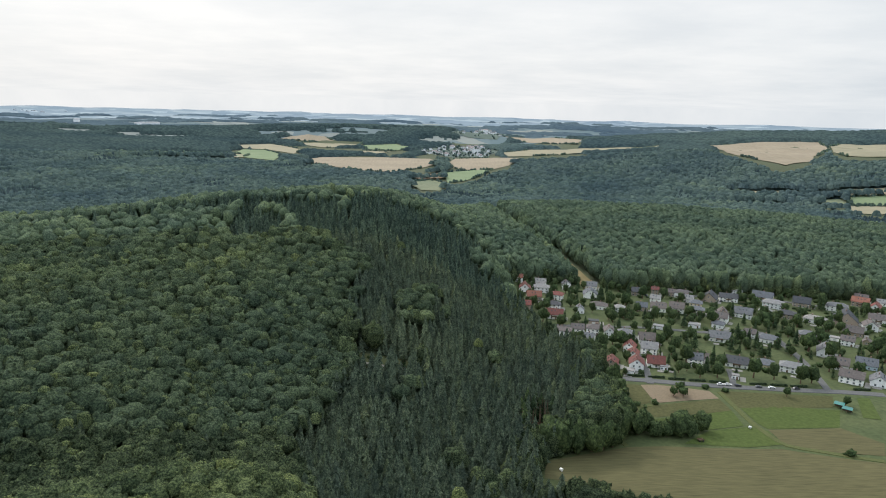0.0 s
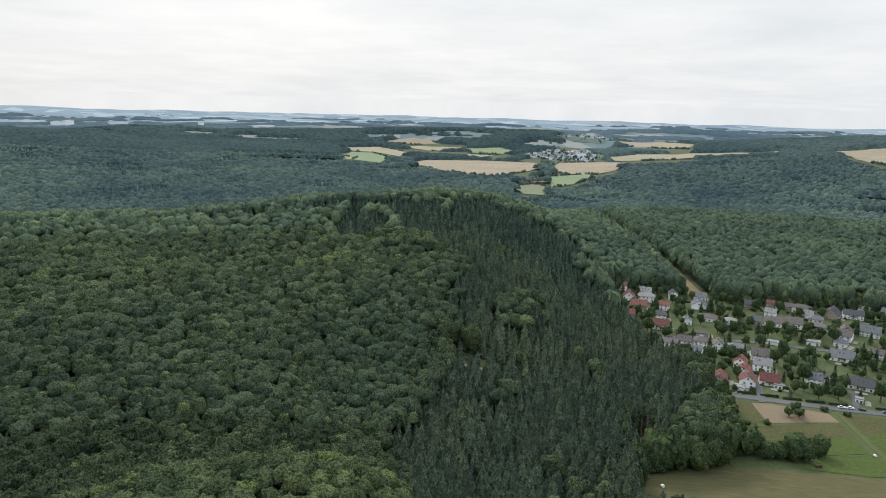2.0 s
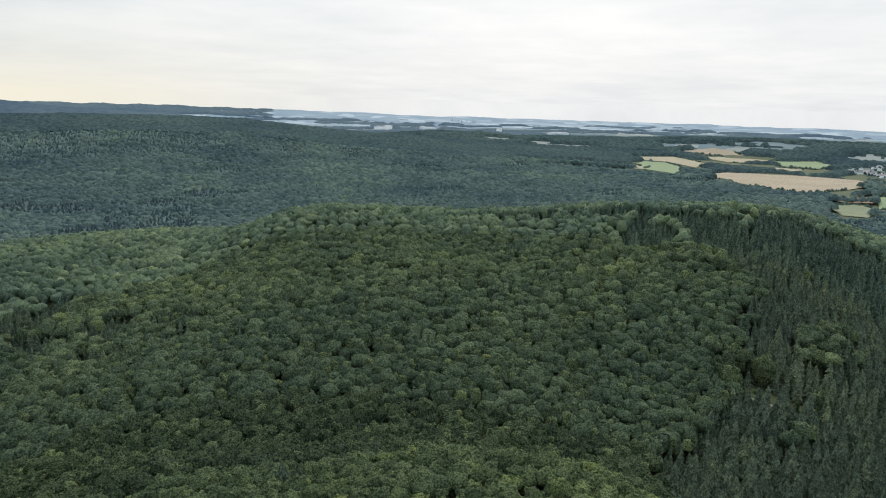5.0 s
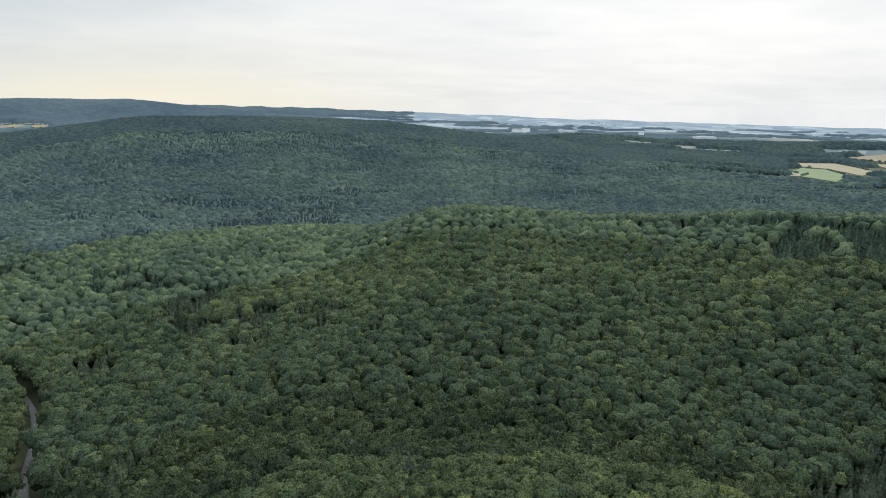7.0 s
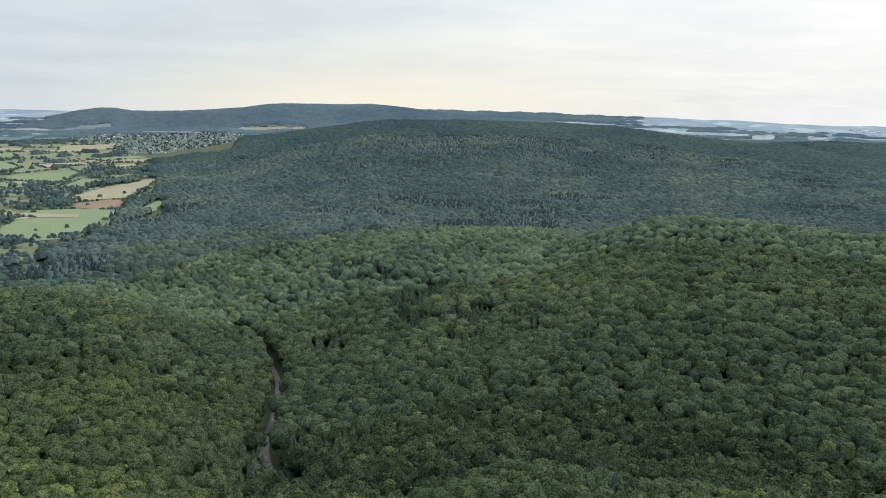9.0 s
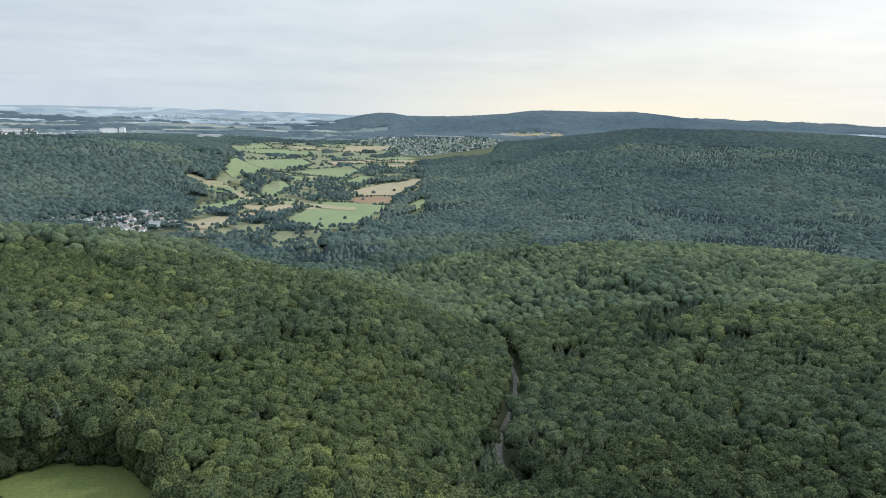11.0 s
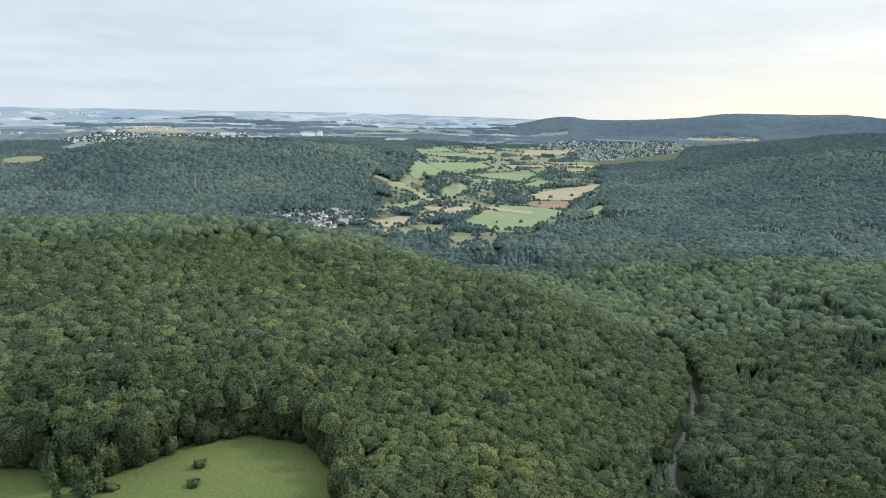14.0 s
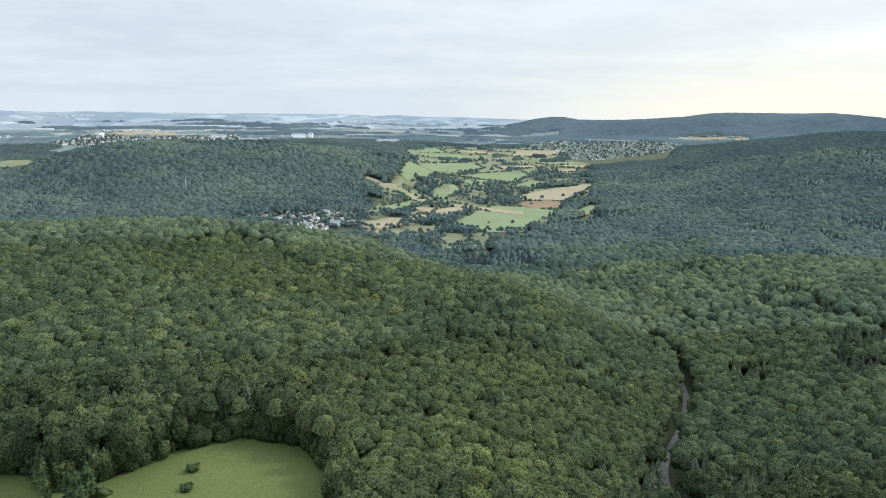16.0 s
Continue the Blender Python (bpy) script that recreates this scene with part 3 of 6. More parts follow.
# ---- ground, fields and woods ----
def inside(poly, x, y):
    p = np.array(poly, float)
    q = np.roll(p, -1, 0)
    hit = np.zeros(np.shape(x), bool)
    for (x0, y0), (x1, y1) in zip(p, q):
        if y0 == y1:
            continue
        hit ^= ((y0 > y) != (y1 > y)) & (x < (x1 - x0) * (y - y0) / (y1 - y0) + x0)
    return hit


def any_inside(polys, x, y):
    m = np.zeros(np.shape(x), bool)
    for p in polys:
        m |= inside(p, x, y)
    return m


def mesh_of(name, verts, faces, mats, tint=None, smooth=False, slot=None):
    """A mesh from arrays; faces is an (n, k) array or a list of such arrays."""
    me = bpy.data.meshes.new(name)
    groups = [np.asarray(f, np.int64) for f in (faces if isinstance(faces, list) else [faces])]
    groups = [f for f in groups if len(f)]
    loops = np.concatenate([f.ravel() for f in groups])
    sizes = np.concatenate([np.full(len(f), f.shape[1]) for f in groups])
    me.vertices.add(len(verts))
    me.vertices.foreach_set("co", np.asarray(verts, np.float32).ravel())
    me.loops.add(len(loops))
    me.loops.foreach_set("vertex_index", loops.astype(np.int32))
    me.polygons.add(len(sizes))
    me.polygons.foreach_set("loop_start", np.concatenate(([0], np.cumsum(sizes)[:-1])).astype(np.int32))
    me.polygons.foreach_set("loop_total", sizes.astype(np.int32))
    if slot is not None:
        me.polygons.foreach_set("material_index", np.asarray(slot, np.int32))
    me.polygons.foreach_set("use_smooth", np.full(len(sizes), smooth))
    for m in mats if isinstance(mats, (list, tuple)) else [mats]:
        me.materials.append(m)
    if tint is not None:
        me.attributes.new("tint", "FLOAT", "POINT").data.foreach_set("value", np.asarray(tint, np.float32))
    me.update(calc_edges=True)
    return me


def grid_faces(rows, cols, wrap=False):
    i, j = np.meshgrid(np.arange(rows - 1), np.arange(cols if wrap else cols - 1), indexing="ij")
    k = (j + 1) % cols
    return np.stack((i * cols + j, i * cols + k, (i + 1) * cols + k, (i + 1) * cols + j), -1).reshape(-1, 4)[:, ::-1]


rng = np.random.default_rng(7)
VILLAGE = [(112, 443), (81, 509), (64, 590), (57, 640), (100, 668), (127, 668), (178, 652), (234, 652), (315, 650), (375, 640), (440, 640), (560, 600), (560, 250), (330, 230), (150, 240), (89, 261), (72, 271), (58, 278), (50, 285), (49, 297), (57, 323), (97, 340), (107, 370), (102, 405)]
GLADE = [(-200, -188), (-201, -157), (-192, -139), (-200, -127), (-221, -114), (-235, -96), (-233, -73), (-218, -60), (-200, -52), (-165, -42), (-135, -70), (-140, -130), (-165, -190)]
LANE = [(-240, 70), (-272, 74), (-300, 76), (-330, 84), (-371, 100), (-408, 112), (-443, 120), (-496, 124), (-550, 118)]
RIDE = [(152, 650), (149, 661), (142, 728), (135, 784), (117, 872), (97, 972), (77, 1159)]
CLEARING = [(-56, 398), (-45, 403), (-24, 404), (-11, 405), (-10, 394), (-18, 380), (-24, 388), (-40, 382), (-52, 386)]
TRUNKS = [(50, 338), (60, 337), (64, 352), (63, 365), (53, 366)]
VALLEY = [(-1215, -269), (-1681, -267), (-3032, -444), (-3215, -288), (-3306, 255), (-2379, 234), (-1997, 246), (-1757, 197), (-1500, 111), (-1335, 90), (-1222, 34), (-1060, -30), (-1000, -4), (-994, -86), (-1075, -165), (-1131, -241)]


def to_line(line, x, y):
    best = np.full(np.shape(x), 1e9)
    for (x0, y0), (x1, y1) in zip(line[:-1], line[1:]):
        d = (x1 - x0) ** 2 + (y1 - y0) ** 2
        t = np.clip(((x - x0) * (x1 - x0) + (y - y0) * (y1 - y0)) / d, 0, 1)
        best = np.minimum(best, np.hypot(x - x0 - t * (x1 - x0), y - y0 - t * (y1 - y0)))
    return best


TOWN_A = [(-1184, -508), (-1215, -446), (-1270, -389), (-1322, -281), (-1189, -263), (-1151, -304), (-1158, -365)]
TOWN_B = [(-3371, 74), (-3612, 206), (-3471, 401), (-3533, 679), (-3363, 787), (-2588, 559), (-2724, 445), (-2666, 312), (-2835, 199), (-3139, 181)]
TOWN_C = [(-2728, -1906), (-2926, -1935), (-3165, -1977), (-3247, -1912), (-3084, -1709), (-3335, -1324), (-3121, -1227), (-2881, -1597), (-2791, -1672)]
TOWN_D = [(-96, 2582), (19, 2802), (130, 2783), (211, 2541), (149, 2347), (36, 2348)]
TOWN_E = [(44, 3098), (201, 3723), (326, 3471), (239, 3051), (116, 3036)]
TOWNS = (TOWN_A, TOWN_B, TOWN_C, TOWN_D, TOWN_E)


def open_land(x, y):
    """Where no wood stands."""
    m = inside(VILLAGE, x, y) | inside(GLADE, x, y) | (to_line(LANE, x, y) < 5.0) | (to_line(RIDE, x, y) < 9)
    for p in [q for kind, q in FIELDS] + list(TOWNS):
        m |= inside(p, x, y) | (inside(p, x * 1.085, y * 1.085) & ~inside(VALLEY, x, y))  # a strip of grass and low scrub before each field
    m |= inside(CLEARING, x, y) | inside(TRUNKS, x, y) | (to_line(RIDE[:4], x, y) < 11)
    return m | (inside(VALLEY, x, y) & (waves(x * 3.1, y * 3.1, 4.0) < 0.02))


ring = np.concatenate(([6, 30, 70, 110], np.geomspace(140, 4950, 130)))
bear = np.radians(np.concatenate((np.arange(-140, 46, 0.8), np.arange(46, 220, 3.0))))
gr, gb = np.meshgrid(ring, bear, indexing="ij")
gx, gy = gr * np.sin(gb), gr * np.cos(gb)
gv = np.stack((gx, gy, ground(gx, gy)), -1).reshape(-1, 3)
gf = grid_faces(len(ring), len(bear), True)
cap = np.stack((np.zeros(len(bear), int), 1 + np.arange(len(bear)), 1 + (np.arange(len(bear)) + 1) % len(bear)), -1)
gv = np.vstack(([[0, 0, float(ground(0.0, 1.0))]], gv))
row_of = np.arange(len(gf)) // len(bear)
# past 2900 m, then 4050 m, the ground takes the haze-coloured farmland
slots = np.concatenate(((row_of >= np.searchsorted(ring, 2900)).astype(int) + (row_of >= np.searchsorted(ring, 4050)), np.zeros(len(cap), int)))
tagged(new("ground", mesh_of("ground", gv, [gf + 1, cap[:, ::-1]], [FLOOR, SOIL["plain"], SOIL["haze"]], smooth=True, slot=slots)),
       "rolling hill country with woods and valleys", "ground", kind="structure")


def draped(name, poly, mat, lift, label, step=None):
    """A field laid over the relief inside an outline."""
    p = np.array(poly, float)
    lo, hi = p.min(0), p.max(0)
    step = step or max(4.0, float((hi - lo).max()) / 60)
    xs, ys = np.arange(lo[0] - step, hi[0] + 2 * step, step), np.arange(lo[1] - step, hi[1] + 2 * step, step)
    bm = bmesh.new()
    vs = [bm.verts.new((a, b, 0)) for a, b in poly]
    bm.faces.new(vs)
    for axis, cuts in ((0, xs), (1, ys)):
        for c in cuts:
            no = (1, 0, 0) if axis == 0 else (0, 1, 0)
            bmesh.ops.bisect_plane(bm, geom=bm.verts[:] + bm.edges[:] + bm.faces[:], plane_co=(c if axis == 0 else 0, c if axis else 0, 0), plane_no=no)
    co = np.array([v.co[:2] for v in bm.verts])
    for v, z in zip(bm.verts, ground(co[:, 0], co[:, 1])):
        v.co.z = z + lift
    for f in bm.faces:
        f.smooth = True
        if f.normal.z < 0:
            f.normal_flip()
    bm.normal_update()
    if sum(f.normal.z for f in bm.faces) < 0:
        bmesh.ops.reverse_faces(bm, faces=bm.faces[:])
    me = bpy.data.meshes.new(name)
    bm.to_mesh(me)
    bm.free()
    me.materials.append(mat)
    return tagged(new(name, me), label, "field", kind="structure")


WORDS = {"stubble": "golden stubble field after the harvest", "straw": "pale straw-coloured grain field", "green": "fresh green crop field",
         "meadow": "green pasture in the valley", "brown": "bare brown ploughed field"}
for kind, p in FIELDS:
    draped(kind + "_field" if kind != "meadow" else "pasture", p, SOIL[kind], 1.6, WORDS[kind])
gs = np.random.default_rng(5)
made = 0
while made < 12:
    x, y = gs.uniform(-3000, -1150), gs.uniform(-330, 260)
    if not inside(VALLEY, np.array(x), np.array(y)):
        continue
    made += 1
    a, u, v = gs.uniform(1.1, 2.0), gs.uniform(40, 120) * (1 + made % 2), gs.uniform(14, 34) * (-x / 1500)
    c, d = math.cos(a), math.sin(a)
    kind = ("meadow", "straw", "green")[made % 3]
    p = [(x + c * e * u - d * f * v, y + d * e * u + c * f * v) for e, f in ((-1, -1), (1, -0.85), (0.95, 1), (-1.05, 0.9))]
    FIELDS.append((kind, p))
    draped(kind + "_field" if kind != "meadow" else "pasture", p, SOIL[kind], 2.2, WORDS[kind])
draped("valley_ground", VALLEY, SOIL["meadow"], 0.6, "open pastures along the valley floor")
draped("needle_floor", TRUNKS, LITTER, 0.3, "reddish needle litter under the spruces", 3.0)
draped("meadow_ground", CLEARING, SOIL["rough"], 0.3, "small grassy clearing in the spruce wood", 4.0)
for p in TOWNS:
    draped("town_ground", p, SOIL["town"], 0.7, "gardens and yards between far houses")
draped("meadow_ground", VILLAGE, GARDEN, 0.25, "meadows and gardens round the village", 9.0)
draped("meadow_ground", [(-190 + (x + 190) * 1.06, -110 + (y + 110) * 1.06) for x, y in GLADE], GRASS, 0.25, "bright green forest meadow ringed by trees", 6.0)


# tree crowns from many small leaf cards, made once as unit shapes and then set out over the stands
def florets(centres, normals, size, g):
    """Small peaked tufts of leaves, four faces each, sitting on a crown."""
    n = len(centres)
    nr = normals + g.normal(0, 0.22, (n, 3))
    nr[:, 2] += 0.25
    nr /= np.linalg.norm(nr, axis=1, keepdims=True)
    u = np.cross(nr, g.normal(0, 1, (n, 3)))
    u /= np.linalg.norm(u, axis=1, keepdims=True)
    w = np.cross(nr, u)
    s = (size * g.uniform(0.7, 1.35, (n, 1)))[:, None]
    foot = np.stack((u, w, -u, -w), 1) * s * g.uniform(0.8, 1.25, (n, 4, 1)) - nr[:, None] * s * g.uniform(0.35, 0.7, (n, 4, 1))
    tip = nr[:, None] * s * g.uniform(0.3, 0.6, (n, 1, 1))
    v = (centres[:, None] + np.concatenate((tip, foot), 1)).reshape(-1, 3)
    one = np.array([(0, 1, 2), (0, 2, 3), (0, 3, 4), (0, 4, 1)])
    return v, (one[None] + 5 * np.arange(n)[:, None, None]).reshape(-1, 3)


def broadleaf(rings, sides, n_cards, size, g, skirt=False):
    """Unit broadleaf crown, radius about 1: a knobbly mass of leaf clumps, with loose sprays standing proud of it."""
    k = 24
    d = g.normal(0, 1, (k * 3, 3))
    d[:, 2] = np.abs(d[:, 2]) * 1.1 - 0.25
    d /= np.linalg.norm(d, axis=1, keepdims=True)
    d, push, wide = d[:k], g.uniform(0.5, 1.3, k), g.uniform(0.20, 0.36, k)
    lean = g.uniform(-0.12, 0.12, 2)

    def swell(e):
        ang = np.arccos(np.clip(e @ d.T, -1, 1))
        return 0.68 + 0.40 * (push * np.exp(-((ang / wide) ** 2))).max(1)

    pts = [(0, 0, 1.0)]
    for i in range(1, rings + 1):
        th = i / rings * 2.05
        for j in range(sides):
            a = 2 * math.pi * (j + 0.5 * (i % 2) + g.uniform(-0.2, 0.2)) / sides
            t = th + g.uniform(-0.35, 0.35) * 2.05 / rings * (i < rings)
            pts.append((math.sin(t) * math.cos(a), math.sin(t) * math.sin(a), math.cos(t)))
    e = np.array(pts)
    v = e * swell(e)[:, None] * g.uniform(0.92, 1.08, (len(e), 1))
    v[:, 2] = np.where(v[:, 2] > 0.6, 0.6 + (v[:, 2] - 0.6) * 0.8, v[:, 2])
    v[-sides:] *= np.array([0.78, 0.78, 1.6]) if skirt else np.array([0.62, 0.62, 1.35])
    v[:, :2] += lean * (v[:, 2:] + 0.5)
    j = np.arange(sides)
    n = (j + 1) % sides
    f3 = [np.stack((np.zeros(sides, int), 1 + j, 1 + n), 1)]
    for i in range(rings - 1):
        p, q = 1 + i * sides, 1 + (i + 1) * sides
        if i % 2:
            f3 += [np.stack((p + j, q + j, p + n), 1), np.stack((p + n, q + j, q + n), 1)]
        else:
            f3 += [np.stack((p + j, q + j, q + n), 1), np.stack((p + j, q + n, p + n), 1)]
    f3 = np.vstack(f3)
    if n_cards:
        c = g.normal(0, 1, (n_cards, 3))
        c[:, 2] = np.abs(c[:, 2]) - 0.35
        c /= np.linalg.norm(c, axis=1, keepdims=True)
        at = c * (swell(c) * g.uniform(0.98, 1.08, n_cards))[:, None]
        at[:, :2] += lean * (at[:, 2:] + 0.5)
        cv, cf = florets(at, c, size, g)
        f3 = np.vstack((f3, cf + len(v)))
        v = np.vstack((v, cv))
    return v, np.zeros((0, 4), int), f3


def spruce(tiers, sides, g):
    """Unit spruce, height 1, radius about 0.13: ragged skirts of boughs, each tier over the next, below a slender leader."""
    vs, fs = [], []
    for k in range(tiers):
        t = (k + 0.6) / tiers
        z = 1.0 - 0.82 * k / tiers
        r = (0.02 + 0.18 * t**0.62) * g.uniform(0.9, 1.1)
        i, a0 = len(vs), g.uniform(0, 6.3)
        vs.append((g.uniform(-0.006, 0.006), g.uniform(-0.006, 0.006), z))
        for b in range(sides):
            a = a0 + 2 * math.pi * (b + g.uniform(-0.15, 0.15)) / sides
            f = (1.12 if b % 2 else 0.66) * g.uniform(0.88, 1.12)
            vs.append((r * f * math.cos(a), r * f * math.sin(a), z - (0.82 / tiers) * (1.55 if b % 2 else 1.3) * g.uniform(0.92, 1.08)))
            fs.append((i, i + 1 + b, i + 1 + (b + 1) % sides))
    return np.array(vs), np.zeros((0, 4), int), np.array(fs)


def dome(g, sides=6):
    a = np.arange(sides) * 2 * math.pi / sides
    r1, r2 = g.uniform(0.5, 0.75, sides), g.uniform(0.85, 1.15, sides)
    v = np.vstack(([[g.uniform(-0.1, 0.1), g.uniform(-0.1, 0.1), 0.8]], np.stack((r1 * np.cos(a), r1 * np.sin(a), g.uniform(0.45, 0.68, sides)), 1), np.stack((r2 * np.cos(a + 0.4), r2 * np.sin(a + 0.4), g.uniform(-0.55, -0.25, sides)), 1)))
    k = np.arange(sides)
    j = (k + 1) % sides
    f3 = np.stack((np.zeros(sides, int), 1 + k, 1 + j), 1)
    f4 = np.stack((1 + k, 1 + sides + k, 1 + sides + j, 1 + j), 1)
    return v, f4, f3


def cone(g, sides=5):
    a = np.arange(sides) * 2 * math.pi / sides
    r = 0.2 * g.uniform(0.8, 1.2, sides)
    v = np.vstack(([[0, 0, 1.0]], np.stack((r * np.cos(a), r * np.sin(a), g.uniform(0.2, 0.35, sides)), 1)))
    k = np.arange(sides)
    return v, np.zeros((0, 4), int), np.stack((np.zeros(sides, int), 1 + k, 1 + (k + 1) % sides), 1)


def plant(name, shapes, x, y, z, sx, sz, mat, label, category="trees", tint=None, smooth=True):
    """One mesh of many trees: each takes one of the shapes, turned and scaled."""
    n = len(x)
    which, turn = rng.integers(0, len(shapes), n), rng.uniform(0, 6.283, n)
    tint = rng.beta(2, 2.6, n) if tint is None else tint
    V, Q, T, A, base = [], [], [], [], 0
    for s, (v, f4, f3) in enumerate(shapes):
        k = np.where(which == s)[0]
        if not len(k):
            continue
        c, si = np.cos(turn[k])[:, None], np.sin(turn[k])[:, None]
        px = (v[:, 0] * c - v[:, 1] * si) * sx[k][:, None] + x[k][:, None]
        py = (v[:, 0] * si + v[:, 1] * c) * sx[k][:, None] + y[k][:, None]
        pz = v[:, 2] * sz[k][:, None] + z[k][:, None]
        V.append(np.stack((px, py, pz), -1).reshape(-1, 3))
        off = base + np.arange(len(k))[:, None, None] * len(v)
        Q.append((f4[None] + off).reshape(-1, 4))
        T.append((f3[None] + off).reshape(-1, 3))
        A.append(np.repeat(tint[k], len(v)))
        base += len(k) * len(v)
    me = mesh_of(name, np.vstack(V), [np.vstack(Q), np.vstack(T)], mat, np.concatenate(A), smooth)
    return tagged(new(name, me), label, category, kind="stuff")


def scatter(r0, r1, gap, a0=-133, a1=38):
    """Jittered tree places in a ring sector."""
    n = int(r1 / gap) + 1
    gxs, gys = np.meshgrid(np.arange(-n, n + 1), np.arange(-int(n * 1.15), int(n * 1.15) + 1))
    x = (gxs + 0.5 * (gys % 2) + rng.uniform(-0.33, 0.33, gxs.shape)) * gap
    y = (gys * 0.88 + rng.uniform(-0.3, 0.3, gxs.shape)) * gap
    x, y = x.ravel(), y.ravel()
    r, az = np.hypot(x, y), np.degrees(np.arctan2(x, y))
    past = beyond(x, y)
    k = (r >= r0) & (r < r1) & (az > a0) & (az < a1) & ((past < 0) if r0 < 800 else (past >= 0))
    x, y = x[k], y[k]
    k = ~open_land(x, y)
    return x[k], y[k]


g = np.random.default_rng(3)
LEAFY = {0: [broadleaf(9, 12, 95, 0.13, g) for _ in range(9)], 1: [broadleaf(6, 9, 34, 0.17, g) for _ in range(9)], 2: [broadleaf(4, 7, 0, 0.22, g) for _ in range(9)]}
LEAFY_RIM = [broadleaf(8, 11, 70, 0.17, g, True) for _ in range(7)]
LEAFY_LOW = [broadleaf(4, 7, 8, 0.3, g, True) for _ in range(7)]
SPIRE = {0: [spruce(8, 12, g) for _ in range(8)], 1: [spruce(6, 10, g) for _ in range(8)], 2: [spruce(4, 8, g) for _ in range(8)]}
DOMES, CONES = [dome(g, 5) for _ in range(8)], [cone(g) for _ in range(5)]
BANDS = ((0, 100, 300), (1, 300, 540), (2, 540, 1260))


def conifer_mask(x, y):
    u, v = x + 9 * waves(x * 6, y * 6, 1.0), y + 9 * waves(x * 6, y * 6, 2.0)
    pure, mixed = any_inside(SPRUCE[:3] + [[(-25, 130), (-52, 262), (50, 297), (66, 290), (30, 130)]], u, v), any_inside(SPRUCE[3:], u, v)
    pure &= ~any_inside(LEAFY_SPOTS, u, v)
    return (waves(x * 9, y * 9, 3.0) > 0.55) | (pure & (waves(x * 4, y * 4, 6.0) < 0.6)) | (mixed & (waves(x * 7, y * 7, 8.0) > -0.08))


def shaded_tint(x, y):
    """Hue from tree to tree; the backlit shade of the hill before the village is painted in as a darker tint."""
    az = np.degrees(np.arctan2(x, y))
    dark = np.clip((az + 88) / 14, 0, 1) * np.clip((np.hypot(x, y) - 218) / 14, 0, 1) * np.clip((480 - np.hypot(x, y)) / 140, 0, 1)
    # the woods behind the village get a darker tint too
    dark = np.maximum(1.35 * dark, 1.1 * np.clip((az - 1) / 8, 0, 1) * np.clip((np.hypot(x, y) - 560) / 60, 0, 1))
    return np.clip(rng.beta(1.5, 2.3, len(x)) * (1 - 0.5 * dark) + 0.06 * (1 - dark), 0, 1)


for lod, r0, r1 in BANDS:
    # broadleaf woods: old stands with wide crowns, young stands with narrow ones
    for young in (False, True):
        gap = 5.6 if young else 7.7
        x, y = scatter(r0, r1, gap if lod < 2 else gap * 1.13)
        hump = (np.hypot(x, y) < 226) & (np.degrees(np.arctan2(x, y)) > -66) & (np.degrees(np.arctan2(x, y)) < -11)
        yg = any_inside(YOUNG, x + 24 * waves(x * 3, y * 3, 1.5), y + 24 * waves(x * 3, y * 3, 4.5)) | hump
        k = ~conifer_mask(x, y) & (yg == young) & (rng.uniform(0, 1, len(x)) > 0.02)
        x, y = x[k], y[k]
        if not len(x):
            continue
        rad = gap * rng.uniform(0.63, 0.87, len(x)) * (1.0, 1.0, 1.12)[lod]
        tall = (16 if young else 19.5) * rng.uniform(0.91, 1.09, len(x))
        sz = rad * rng.uniform(0.8, 1.1, len(x)) + (0.3 if young else 0.5)
        rim = np.zeros(len(x), bool)
        for q in range(6):
            rim |= open_land(x + (8, 8, 12)[lod] * math.cos(q * 1.047), y + (8, 8, 12)[lod] * math.sin(q * 1.047))
        rim &= to_line(LANE, x, y) > 16  # crowns close over the lane
        if rim.any():
            plant("wood_edge", LEAFY_RIM if lod < 2 else LEAFY_LOW, x[rim], y[rim], ground(x[rim], y[rim]) + tall[rim] * 0.50, rad[rim] * 1.05, tall[rim] * 0.56, BEECH if lod < 2 else BEECH_HILL_HAZED, "leafy trees along the edge of the wood")
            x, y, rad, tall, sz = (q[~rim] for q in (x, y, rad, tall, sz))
        plant("young_wood" if young else "beech_wood", LEAFY[max(lod, 1) if young else lod], x, y, ground(x, y) + tall - sz * 0.85, rad, sz, (YOUNGLEAF if young else (BEECH, BEECH_SLOPE_HAZED, BEECH_HILL_HAZED)[lod]), tint=shaded_tint(x, y), label="dense young broadleaf stand on the slope" if young else "closed summer canopy of old beech trees")
    x, y = scatter(r0, r1, (5.5, 5.7, 6.4)[lod])
    k = conifer_mask(x, y) & (rng.uniform(0, 1, len(x)) > 0.05)
    x, y = x[k], y[k]
    tall = 18 * rng.uniform(0.8, 1.2, len(x))
    plant("spruce_wood", SPIRE[lod], x, y, ground(x, y), tall * rng.uniform(0.92, 1.22, len(x)), tall, NEEDLES if lod < 2 else NEEDLES_HILL_HAZED, "dark dense spruce plantation on the hillside", smooth=False)
    if lod < 2:  # suppressed trees between the tops
        x, y = scatter(r0, r1, 5.4)
        k = conifer_mask(x, y)
        x, y = x[k], y[k]
        tall = rng.uniform(8.0, 12.0, len(x))
        plant("young_spruces", SPIRE[2], x, y, ground(x, y), tall * rng.uniform(1.3, 1.8, len(x)), tall, NEEDLES, "smaller spruces between the tall plantation trees", smooth=False)

